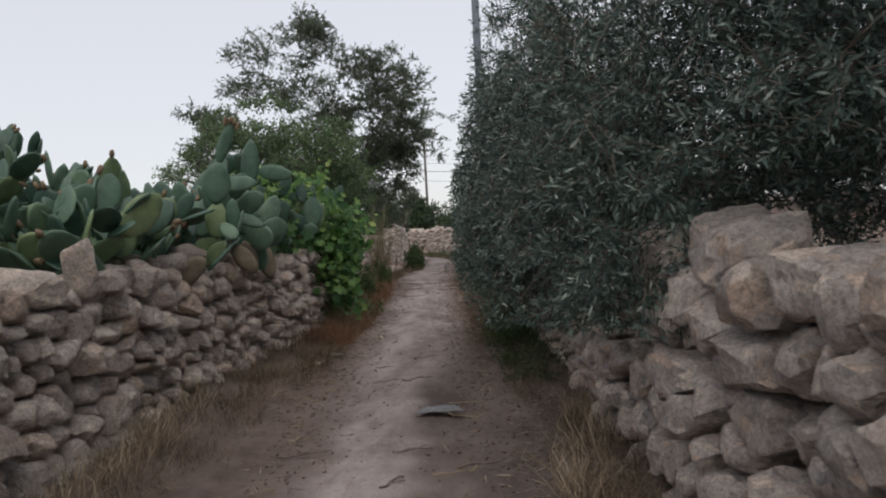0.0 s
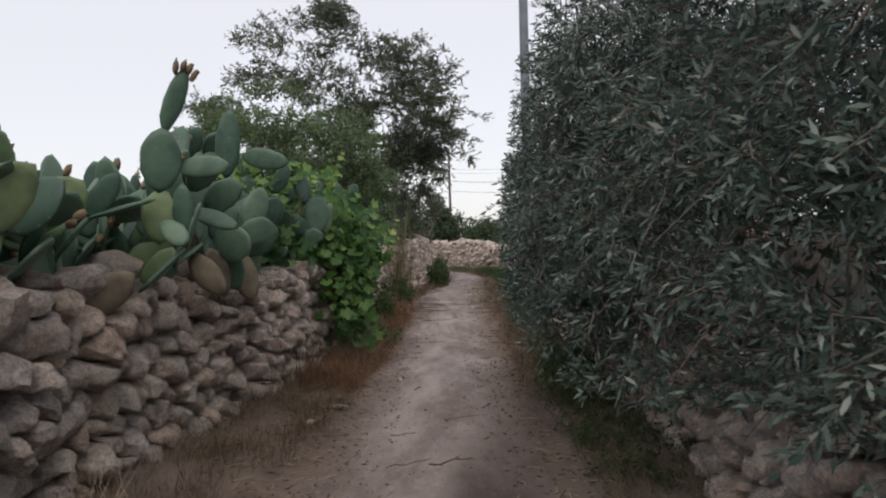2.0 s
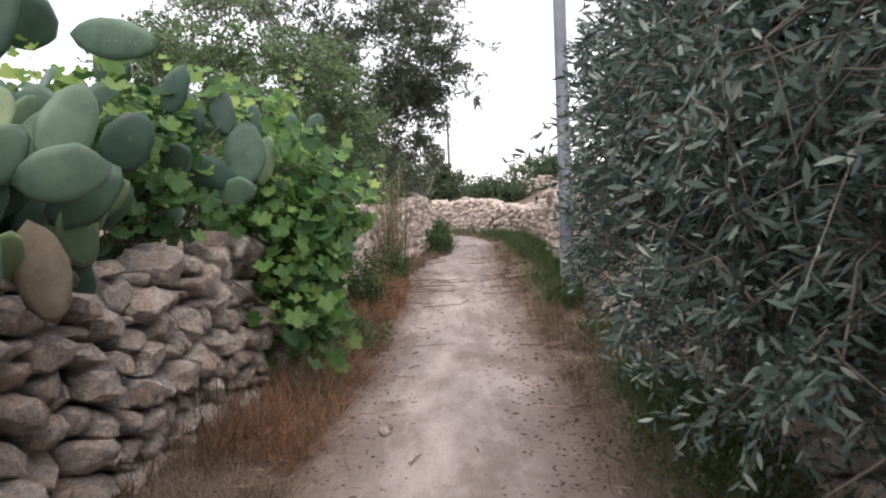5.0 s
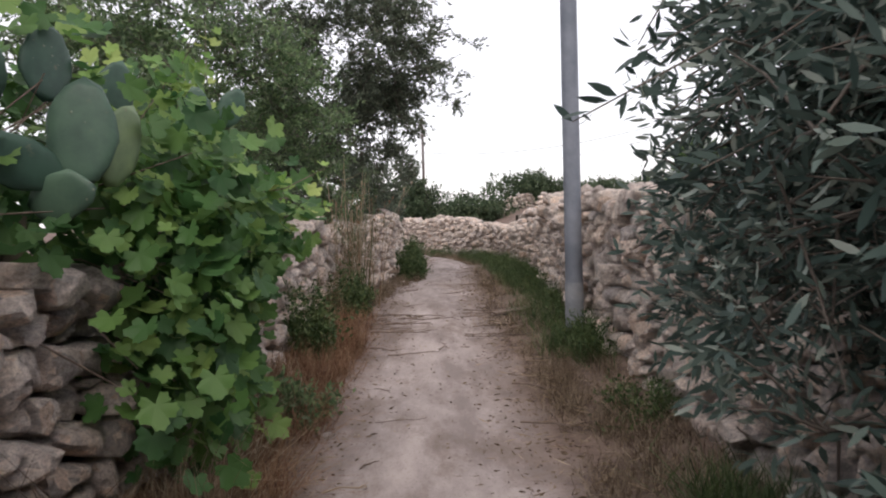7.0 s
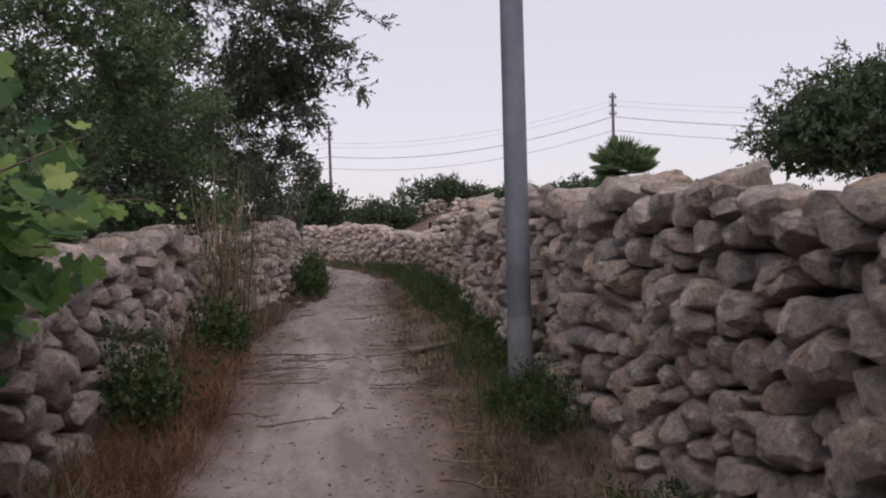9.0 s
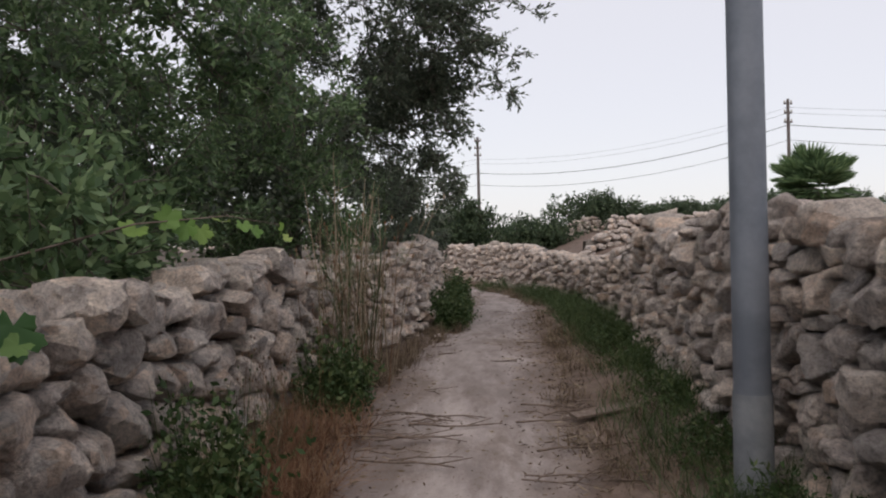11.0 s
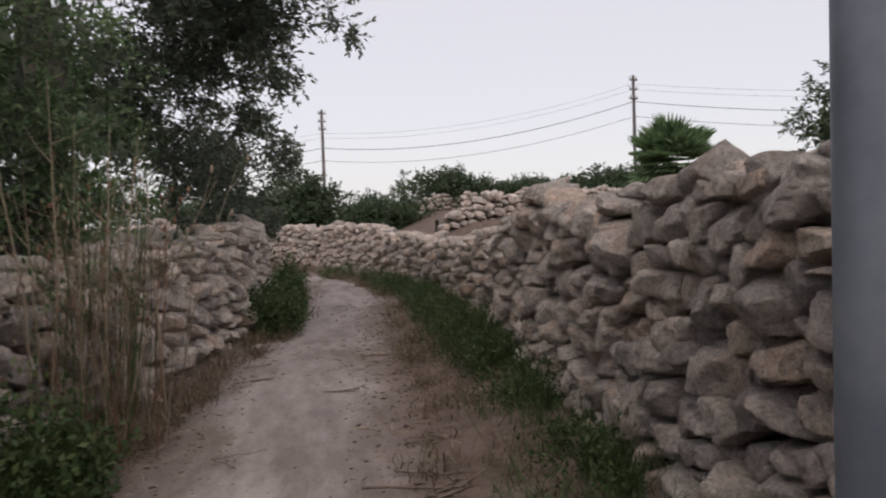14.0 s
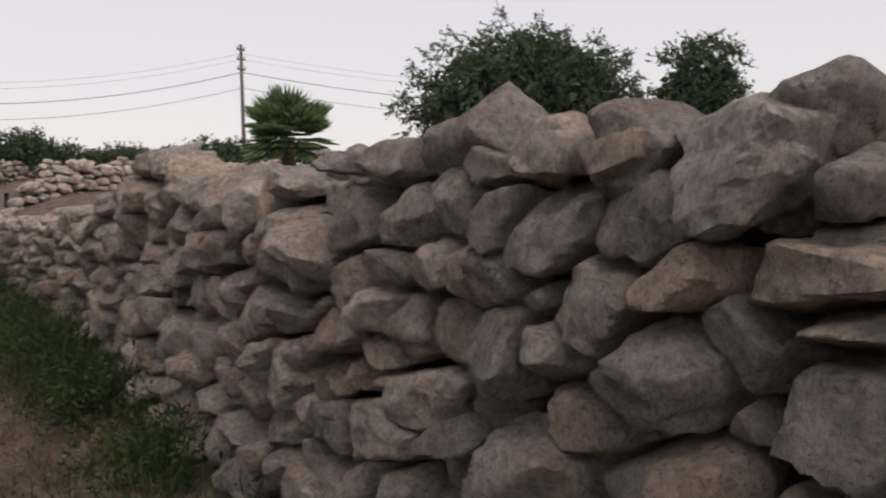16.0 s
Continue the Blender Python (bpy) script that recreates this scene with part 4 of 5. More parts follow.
pads_between(-2.75, 9.0, 0.25, "prickly pear with crowded broad pads leaning over the wall",
             [(-2.38, 9.77, 2.11, -2.32, 2.74, 0.24), (-2.48, 10.65, 2.43, -1.99, 2.34, 0.24), (-2.05, 8.84, 2.15, -2.50, 2.14, 0.2), (-2.23, 8.19, 1.77, -2.48, 2.14, 0.36),
              (-2.11, 7.9, 1.59, -2.09, 1.93, 0.16), (-2.22, 9.83, 1.65, -2.09, 2.04, 0.27), (-2.31, 10.63, 1.67, -2.1, 1.98, 0.29), (-2.43, 9.3, 1.83, -2.1, 2.04, 0.28),
              (-2.37, 8.81, 1.8, -1.97, 1.65, 0.16), (-2.03, 7.71, 1.52, -2.2, 1.7, 0.17), (-2.52, 8.77, 2.15, -2.48, 2.48, 0.22), (-2.59, 9.19, 2.2, -2.41, 2.5, 0.2),
              (-2.33, 9.24, 1.63, -2.0, 1.43, 0.28), (-2.33, 10.01, 1.42, -2.0, 1.66, 0.28)], 950)

# ---- grape vine over the west wall ----
def vine_leaf_shape():
    """A five-lobed toothed blade, cupped along its veins."""
    out = []
    n = 30
    for k in range(n):
        a = math.pi * (k / (n - 1) * 1.76 - 0.88)
        lobe = abs(math.cos(2.5 * a)) ** 0.55
        r = 0.5 * (0.56 + 0.44 * lobe) * (1.0 - 0.16 * abs(a) / math.pi) + (0.035 if k % 2 else -0.025)
        out.append((0.30 + r * math.cos(a) * 1.15, r * math.sin(a) * 1.15, 0.13 * abs(math.sin(a)) ** 1.5 + 0.05 * math.cos(5 * a)))
    V = np.array([(0.10, 0, -0.03), *out])
    F = np.array([(0, i, i + 1) for i in range(1, n)])
    return V, F


VINE_SHAPE = vine_leaf_shape()


def leaf_frames(face, up):
    d = face / np.linalg.norm(face, axis=1, keepdims=True)
    b = np.cross(up, d)
    b /= np.linalg.norm(b, axis=1, keepdims=True)
    return np.stack([d, b, np.cross(d, b)], 1)


def make_vine():
    rng = np.random.RandomState(23)
    root = np.array((-2.75, 13.2, 0.25))
    vine = thing("grape_vine", root, "bright green grape vine spilling over the stone wall", "vine")
    shells = [(-2.65, 11.5, 1.85, 0.35, 0.8, 0.45), (-2.3, 12.5, 1.75, 0.45, 0.6, 0.5), (-1.85, 13.2, 1.5, 0.42, 0.7, 0.45), (-1.75, 13.1, 0.8, 0.26, 0.7, 0.55),
              (-2.2, 14.2, 2.1, 0.33, 0.5, 0.45), (-1.75, 13.9, 1.45, 0.42, 0.5, 0.38), (-2.2, 14.9, 1.5, 0.3, 0.5, 0.4)]
    pts = in_ellipsoids(shells, 190, rng, 0.45)
    stems = []
    for p in pts[::2]:
        a = np.array([-2.6, p[1] + rng.normal(0, 0.5), 1.25])
        stems.append((np.array([a, (a + p) / 2 + (0, 0, 0.12), p]) - root, np.array([0.008, 0.006, 0.003]), 4))
    # the shoot that reaches along the wall, and the young shoots that stand out of the mass
    arm = np.array([(-2.7, 16.4, 1.45), (-2.35, 17.3, 1.66), (-2.05, 18.0, 1.72), (-1.8, 18.5, 1.66)])
    stems.append((arm - root, np.array([0.007, 0.006, 0.004, 0.002]), 5))
    young, young_size = [], []
    for a, tip in (((-2.2, 14.4, 2.2), (-2.15, 14.8, 2.95)), ((-2.2, 14.2, 2.2), (-2.1, 14.4, 2.75)), ((-2.3, 14.7, 2.2), (-2.3, 15.2, 2.7)), ((-2.6, 11.5, 2.1), (-2.65, 11.3, 2.55)), ((-2.6, 11.9, 2.1), (-2.5, 12.0, 2.5)),
                   ((-2.7, 11.0, 2.0), (-2.75, 10.7, 2.45)), ((-1.7, 13.6, 1.6), (-1.14, 13.8, 1.77)), ((-1.7, 13.9, 1.5), (-1.3, 14.2, 1.5)), ((-2.3, 13.0, 2.0), (-2.25, 13.2, 2.5)), ((-1.9, 13.2, 1.0), (-1.65, 12.9, 0.55)), ((-1.75, 13.6, 0.6), (-1.55, 13.5, 0.25))):
        a, tip = np.array(a), np.array(tip)
        mid = (a + tip) / 2 + rng.normal(0, 0.05, 3)
        stems.append((np.array([a, mid, tip]) - root, np.array([0.005, 0.004, 0.002]), 4))
        for t in np.linspace(0.1, 1, 14):
            young.append((1 - t) ** 2 * a + 2 * t * (1 - t) * mid + t * t * tip + rng.normal(0, 0.055, 3))
            young_size.append(0.16 - 0.09 * t)
    tagged(child("stem_mass", tubes_mesh("stem_mass", stems, TWIG), vine), kind="stuff")
    n = 13
    at = np.repeat(pts, n, 0) + rng.normal(0, 0.15, (len(pts) * n, 3))
    ends = np.array([arm[1] + (arm[3] - arm[1]) * t for t in np.linspace(0.05, 1.0, 9)]) + rng.normal(0, 0.03, (9, 3))
    ok = (at[:, 2] > 0.1) & (at[:, 0] < np.where(at[:, 2] > 1.15, -1.25, -1.45))
    ok &= ~((np.abs(at[:, 1] - 12.05) < 0.5) & (at[:, 2] > 1.45) & (at[:, 2] < 2.3) & (at[:, 0] > -2.3))
    at = at[ok]
    face = rng.normal(0, 0.55, at.shape) + (0.5, -0.45, -0.55)
    size = 0.14 * rng.uniform(0.55, 1.3, len(at))
    # leaves hang with their faces up and out
    fr = leaf_frames(face, np.array([0.5, -0.5, 0.8]) + rng.normal(0, 0.4, at.shape))
    tv, tf = VINE_SHAPE
    single = mesh_of("leaf", tv, tf, VINE_SINGLE)
    front = np.argsort(-(at[:, 0] - 0.25 * at[:, 1]) + rng.normal(0, 0.4, len(at)))
    at, fr, size = at[front], fr[front], size[front]
    for i in range(280):
        m = Matrix(fr[i].T.tolist()).to_4x4()
        m.translation = at[i] - root
        leaf = child("leaf", single, vine)
        leaf.matrix_local = m @ Matrix.Scale(size[i], 4)
    V = np.einsum("nki,nij->nkj", tv[None] * size[280:, None, None], fr[280:]) + (at[280:] - root)[:, None]
    F = tf[None] + (np.arange(len(at) - 280) * len(tv))[:, None, None]
    tagged(child("foliage", mesh_of("foliage", V.reshape(-1, 3), F.reshape(-1, 3), VINE_LEAF), vine), kind="stuff")
    at = np.vstack([ends, np.array(young)])
    size = np.concatenate([np.linspace(0.17, 0.08, 9), np.array(young_size) * rng.uniform(0.75, 1.2, len(young))])
    fr = leaf_frames(rng.normal(0, 0.6, at.shape) + (0.4, -0.4, -0.3), np.array([0.5, -0.6, 0.7]) + rng.normal(0, 0.35, at.shape))
    V = np.einsum("nki,nij->nkj", tv[None] * size[:, None, None], fr) + (at - root)[:, None]
    F = tf[None] + (np.arange(len(at)) * len(tv))[:, None, None]
    child("young_foliage", mesh_of("young_foliage", V.reshape(-1, 3), F.reshape(-1, 3), VINE_YOUNG), vine, "pale yellow-green young shoots")


make_vine()


# ---- grass and weeds in the verges ----
def blades(name, label, category, x, y, lean_amt, height, width, mat, seed, curl=0.35, group=""):
    """Many thin blades with their feet at the given places."""
    rng = np.random.RandomState(seed)
    n = len(x)
    z = ground_z(x, y) - 0.03
    a = rng.uniform(0, 6.28, n)
    h = height * rng.uniform(0.35, 1.15, n)
    lean = lean_amt * np.abs(rng.normal(0.5, 0.5, n))
    dx, dy = np.cos(a) * lean, np.sin(a) * lean
    wx, wy = -np.sin(a) * width / 2, np.cos(a) * width / 2
    sway = rng.normal(0, 0.18, (n, 2)) * h[:, None]
    V = np.empty((n, 5, 3))
    for k, (t, w) in enumerate(((0, 1), (0, -1), (0.55, 0.8), (0.55, -0.8), (1, 0))):
        V[:, k, 0] = x + dx * h * t ** 1.6 + wx * w + sway[:, 0] * t * (1 - t) * 4
        V[:, k, 1] = y + dy * h * t ** 1.6 + wy * w + sway[:, 1] * t * (1 - t) * 4
        V[:, k, 2] = z + h * t * np.maximum(1 - curl * lean * t, 0.08)
    F = np.array([(0, 1, 3), (0, 3, 2), (2, 3, 4)])[None] + (np.arange(n) * 5)[:, None, None]
    return tagged(new(name, mesh_of(name, V.reshape(-1, 3), F.reshape(-1, 3), mat)), label, category, group, "stuff")


def verge_points(line, s_lo, s_hi, d_lo, d_hi, side, n, rng, clump=0.16):
    """Feet of tufts along a wall's foot, in clumps."""
    c = max(6, n // 75)
    s = rng.uniform(s_lo, s_hi, c)
    d = rng.uniform(d_lo, d_hi, c)
    k = rng.randint(0, c, n)
    ss, dd = s[k] + rng.normal(0, clump, n), d[k] + rng.normal(0, clump * 0.35, n)
    p = line.at(ss) + line.normal(ss, side) * np.maximum(dd, 0.02)[:, None]
    return p[:, 0], p[:, 1]


rng_v = np.random.RandomState(77)
DRY = "matted dry brown grass along the wall's foot"
x, y = verge_points(WEST, 4, 14, 0.0, 0.75, 1, 13000, rng_v)
blades("dry_grass", DRY, "grass", x, y, 1.7, 0.24, 0.005, DRY_GRASS, 1, group="dry verges")
x, y = verge_points(WEST, 14, 22, 0.1, 0.7, 1, 10000, rng_v)
blades("dry_grass", "tall reddish dry grass below the grape vine", "grass", x, y, 1.5, 0.36, 0.006, RED_GRASS, 2, group="dry verges")
x, y = verge_points(WEST, 22, 34, 0.0, 0.5, 1, 6000, rng_v)
blades("dry_grass", DRY, "grass", x, y, 1.5, 0.25, 0.007, DRY_GRASS, 3, group="dry verges")
x, y = verge_points(EAST, 4, 14, 0.0, 0.5, -1, 8000, rng_v)
blades("dry_grass", DRY, "grass", x, y, 1.7, 0.24, 0.005, DRY_GRASS, 4, group="dry verges")
x, y = verge_points(EAST, 13, 21, 0.1, 0.8, -1, 12000, rng_v)
blades("dry_grass", DRY, "grass", x, y, 1.7, 0.22, 0.005, DRY_GRASS, 5, group="dry verges")
x, y = verge_points(EAST, 21, 42, 0.2, 1.0, -1, 9000, rng_v)
blades("dry_grass", DRY, "grass", x, y, 1.7, 0.2, 0.008, DRY_GRASS, 6, group="dry verges")
x, y = verge_points(EAST, 12.8, 15.6, 0.05, 0.5, -1, 2600, rng_v)
blades("green_grass", "yellowish green grass under the olive branches", "grass", x, y, 1.0, 0.38, 0.007, WEED_LEAF, 12)
x, y = verge_points(EAST, 18.5, 36, 0.05, 0.6, -1, 7000, rng_v, 0.22)
blades("green_grass", "long dark green grass at the foot of the wall", "grass", x, y, 1.0, 0.42, 0.006, WEED_LEAF, 16)
x, y = verge_points(WEST, 15, 19, 0.2, 0.6, 1, 700, rng_v)
blades("pale_straw", "pale straw stems leaning over the verge", "grass", x, y, 1.2, 0.6, 0.006, STRAW, 13)
x, y = verge_points(EAST, 5, 9, 0.1, 0.5, -1, 500, rng_v)
blades("pale_straw", "pale straw stems leaning over the verge", "grass", x, y, 1.1, 0.45, 0.006, STRAW, 14)
x, y = verge_points(WEST, 5, 10, 0.05, 0.4, 1, 900, rng_v)
blades("pale_straw", "pale straw stems leaning over the verge", "grass", x, y, 1.1, 0.5, 0.006, STRAW, 15)
# tall stalks before the west wall
def stalk_mesh(seed, mat):
    """One dry stem with short side shoots and seed heads, 1 m tall."""
    rng = np.random.RandomState(seed)
    t = np.linspace(0, 1, 6)
    bend = rng.normal(0, 0.10, 2)
    p = np.column_stack([bend[0] * t ** 2, bend[1] * t ** 2, t])
    wood = [(p, np.linspace(0.0035, 0.0012, 6), 4)]
    for k in range(rng.randint(3, 7)):
        h = rng.uniform(0.4, 0.97)
        a = np.array([bend[0] * h * h, bend[1] * h * h, h])
        e = a + (rng.normal(0, 0.06), rng.normal(0, 0.06), rng.uniform(0.04, 0.13))
        wood.append((np.array([a, (a + e) / 2 + (0, 0, -0.01), e]), np.array([0.002, 0.0015, 0.001]), 3))
        wood.append((np.array([e, e + (0, 0, 0.012), e + (0, 0, 0.028)]), np.array([0.003, 0.008, 0.002]), 4))
    return tubes_mesh("stalk", wood, mat)


def make_stalks(cx, cy, sx, sy, n, lo, hi, seed, label):
    rng = np.random.RandomState(seed)
    patch = thing("tall_dry_stalks", (cx, cy, float(ground_z(cx, cy))), label, "weed")
    shapes = [stalk_mesh(seed + q, (DRY_GRASS, WEED_LEAF, STRAW, RED_GRASS)[q % 4]) for q in range(8)]
    for k in range(n):
        x0, y0 = cx + sx * rng.normal(), cy + sy * rng.normal()
        h = rng.uniform(lo, hi) * rng.uniform(0.7, 1.0)
        stalk = child("stalk", shapes[k % 8], patch)
        stalk.matrix_local = pose(x0 - cx, y0 - cy, float(ground_z(x0, y0)) - patch.location.z - 0.03, rng.normal(0, 7), rng.normal(0, 7), rng.uniform(0, 360)) @ Matrix.Diagonal((h, h, h, 1))


make_stalks(-1.62, 20.4, 0.15, 0.42, 110, 0.6, 2.0, 71, "tall thin dry stalks standing before the stone wall")
make_stalks(-1.7, 17.6, 0.12, 0.5, 70, 0.4, 0.9, 91, "knee-high dry stalks before the tumbled stones")
k = rng_v.normal(0, 1, (45, 2)) * (0.08, 0.15) + (-1.98, 11.2)
blades("dry_weed", "thin dark dead weed before the wall", "weed", k[:, 0], k[:, 1], 0.5, 0.85, 0.007, CRUMB, 8, 0.1)


def make_weed(label, cx, cy, rx, ry, h, n, leaf, mat, seed, name="weed", ratio=0.5):
    """A low leafy plant: upright stems with small leaves all along."""
    rng = np.random.RandomState(seed)
    plant = thing(name, (cx, cy, float(ground_z(cx, cy))), label, "weed", "green weeds")
    a, r = rng.uniform(0, 6.28, n), np.sqrt(rng.uniform(0, 1, n))
    foot = np.column_stack([rx * r * np.cos(a), ry * r * np.sin(a), np.zeros(n)])
    foot[:, 2] = ground_z(cx + foot[:, 0], cy + foot[:, 1]) - float(ground_z(cx, cy)) - 0.02
    tip = foot + np.column_stack([rng.normal(0, 0.12, n), rng.normal(0, 0.12, n), h * rng.uniform(0.4, 1.1, n) * (1 - 0.45 * r * r)])
    stems = [(np.array([p, (p + q) / 2 + rng.normal(0, 0.02, 3), q]), np.array([0.004, 0.003, 0.0015]), 3) for p, q in zip(foot, tip)]
    tagged(child("stem_mass", tubes_mesh("stem_mass", stems, WEED_LEAF), plant), kind="stuff")
    m = 26
    t = rng.uniform(0.1, 1, (n, m, 1))
    at = (foot[:, None] * (1 - t) + tip[:, None] * t).reshape(-1, 3) + rng.normal(0, 0.035, (n * m, 3))
    child("foliage", leaf_mesh("foliage", at, rng.normal(0, 0.8, at.shape) + (0, 0, 0.4), leaf * rng.uniform(0.6, 1.3, len(at)), ratio, mat, rng), plant)


GREEN = "low dark green weeds at the foot of the wall"
for k, (cx, cy, rx, ry, h, n) in enumerate(((0.98, 16.2, 0.2, 0.45, 0.5, 90), (0.92, 16.62, 0.14, 0.12, 0.42, 30), (1.05, 17.6, 0.15, 0.6, 0.32, 100), (1.07, 19.0, 0.16, 0.5, 0.34, 100), (1.07, 20.4, 0.15, 0.4, 0.4, 70), (1.07, 21.6, 0.18, 0.5, 0.42, 110),
                                            (1.1, 23.0, 0.22, 0.6, 0.48, 120), (1.05, 25.0, 0.26, 0.7, 0.46, 120), (0.98, 27.3, 0.27, 0.9, 0.45, 100), (0.75, 30.2, 0.35, 1.2, 0.5, 110),
                                            (1.02, 14.3, 0.18, 0.4, 0.35, 60), (0.9, 8.6, 0.35, 1.4, 0.4, 120), (0.9, 10.6, 0.35, 1.0, 0.5, 130), (-0.2, 34.5, 0.45, 1.2, 0.5, 80))):
    make_weed(GREEN, cx, cy, rx * 1.15, ry * 1.1, h * 0.85, n, 0.042, WEED_LEAF, 300 + k, ratio=0.34)
make_weed("leafy green weed before the tumbled stones", -1.62, 19.3, 0.26, 0.4, 0.72, 120, 0.055, WEED_LEAF, 320)
make_weed("leafy dark weed before the wall", -1.75, 16.7, 0.22, 0.4, 0.85, 120, 0.055, WEED_LEAF, 321)
make_weed("low green weed in the verge", -1.6, 14.6, 0.25, 0.4, 0.4, 70, 0.06, BUSH_LEAF, 322)
make_weed("rounded dark green bush at the wall's end", -0.98, 25.5, 0.26, 1.0, 0.8, 220, 0.055, WEED_LEAF, 323)
make_weed("rounded dark green bush at the wall's end", -1.05, 27.6, 0.3, 0.7, 0.9, 160, 0.06, WEED_LEAF, 324)



def make_fennel(x, y, seed):
    """Wild fennel: tall pale stems with side shoots and loose tufts at their tips."""
    rng = np.random.RandomState(seed)
    z = float(ground_z(x, y))
    plant = thing("wild_fennel", (x, y, z), "tall pale green wild fennel stems before the wall", "weed", "green weeds")
    tufts = []
    for k in range(9):
        foot = np.array([rng.normal(0, 0.10), rng.normal(0, 0.22), -0.03])
        tip = foot + (rng.normal(0, 0.16), rng.normal(0, 0.16), rng.uniform(1.5, 2.25))
        mid = (foot + tip) / 2 + rng.normal(0, 0.05, 3)
        shoots = [(np.array([foot, mid, tip]), np.array([0.008, 0.006, 0.003]), 5)]
        tufts.append(tip)
        for s in range(4):
            t = rng.uniform(0.45, 0.92)
            a = (1 - t) ** 2 * foot + 2 * t * (1 - t) * mid + t * t * tip
            e = a + np.array([rng.normal(0, 0.13), rng.normal(0, 0.13), rng.uniform(0.10, 0.28)])
            shoots.append((np.array([a, (a + e) / 2 + (0, 0, -0.02), e]), np.array([0.004, 0.003, 0.0015]), 4))
            tufts.append(e)
        child("stem", tubes_mesh("stem", shoots, STRAW if k % 3 else WEED_LEAF), plant)
    at = np.repeat(np.array(tufts), 26, 0) + rng.normal(0, 0.035, (len(tufts) * 26, 3))
    child("tuft", leaf_mesh("tuft", at, rng.normal(0, 1, at.shape) + (0, 0, 0.6), 0.045 * rng.uniform(0.5, 1.3, len(at)), 0.12, BUSH_LEAF, rng), plant)


make_fennel(-1.72, 20.1, 41)
make_fennel(-1.66, 20.9, 42)


# ---- utility pole beside the lane ----
def make_pole():
    pole = thing("utility_pole", (0.985, 16.88, 0.1), "slim round grey steel utility pole in the verge", "utility pole")
    child("shaft", tubes_mesh("shaft", [([(0, 0, -0.3), (0, 0, 4), (0, 0, 9)], [0.092, 0.085, 0.07], 24)], POLE_PAINT), pole)
    child("sleeve", tubes_mesh("sleeve", [([(0, 0, -0.3), (0, 0, 0.2), (0, 0, 0.62)], [0.097, 0.0965, 0.096], 24)], POLE_SLEEVE), pole, "paler grey steel foot sleeve")


make_pole()


def make_far_pole(x, y, z, h, turn, arms=3):
    pole = thing("power_pole", (x, y, z), "thin weathered power pole with short crossarms", "power pole", "power poles")
    child("mast", tubes_mesh("mast", [([(0, 0, -0.5), (0, 0, h / 2), (0, 0, h)], [0.11, 0.10, 0.08], 8)], POLE_WOOD), pole)
    for k in range(arms):
        zz = h - 0.25 - 0.5 * k
        dx, dy = 0.24 * math.cos(turn), 0.24 * math.sin(turn)
        arm = child("crossarm", tubes_mesh("crossarm", [([(-dx, -dy, zz), (0, 0, zz), (dx, dy, zz)], [0.05, 0.05, 0.05], 5)], POLE_WOOD), pole)
        for q in (-0.85, 0.85):
            child("insulator", tubes_mesh("insulator", [([(q * dx, q * dy, zz + 0.04), (q * dx, q * dy, zz + 0.1), (q * dx, q * dy, zz + 0.18)], [0.035, 0.05, 0.03], 6)], PAPER), arm, "pale ceramic insulator")
    return pole


make_far_pole(15.8, 56, 1.0, 7.75, 0.3)
make_far_pole(-1.1, 66, 1.0, 7.6, 0.3)


# ---- cables between the poles ----
def make_cable(a, b, sag, r=0.018):
    t = np.linspace(0, 1, 17)[:, None]
    p = np.array(a) * (1 - t) + np.array(b) * t
    p[:, 2] -= 4 * sag * (t * (1 - t))[:, 0]
    tagged(new("cable", tubes_mesh("cable", [(p - p[0], np.full(17, r), 4)], WIRE)), "thin sagging black overhead cable", "cable", "overhead cables").location = p[0]


P1, P2, P3 = np.array((15.8, 56, 1.0)), np.array((-1.1, 66, 1.0)), np.array((42.0, 46, 1.0))
for zz, sag, r in ((6.35, 0.9, 0.016), (5.55, 0.9, 0.011), (7.3, 0.8, 0.006), (7.0, 0.8, 0.006)):
    make_cable(P1 + (0, 0, zz), P2 + (0, 0, zz - 1.2), sag, r)
    make_cable(P1 + (0, 0, zz), P3 + (0, 0, zz - 1.0), sag, r)
    make_cable(P2 + (0, 0, zz - 1.2), P2 + (-26, 10, zz - 1.0), sag, r)

# ---- far trees, bushes and the fan palm ----
FAR_TEXT = "rounded dark green bush on the far field"
for k, (bx, by, r, h) in enumerate(((-1.5, 42.2, 1.35, 3.7), (-3.2, 47, 1.7, 2.6), (1.4, 52, 2.6, 2.6), (5.2, 56, 2.8, 3.0), (9.5, 59, 2.6, 2.2), (13.0, 62, 2.6, 2.0), (12.2, 50, 2.3, 2.6), (16.5, 58, 2.4, 2.0), (21.0, 64, 4.0, 2.6), (-9.0, 58, 4.5, 3.2), (-16, 52, 5, 3.6))):
    gz, h = float(ground_z(bx, by)) - 0.1, 0.82 * h
    make_tree("far_bush", FAR_TEXT, "bush", (bx, by, gz), [(bx, by, gz - 0.1), (bx, by, gz + 0.3), (bx, by, gz + 0.6)],
              [(bx, by, gz + h * 0.5, r, r * 0.8, h * 0.52), (bx + 0.4 * r, by, gz + h * 0.42, r * 0.7, r * 0.6, h * 0.5)], 130, 9, 7, 0.135, 0.5, FAR_LEAF, 400 + k, 0.08, 0.4, group="far bushes", inner=3500, inner_len=0.22)
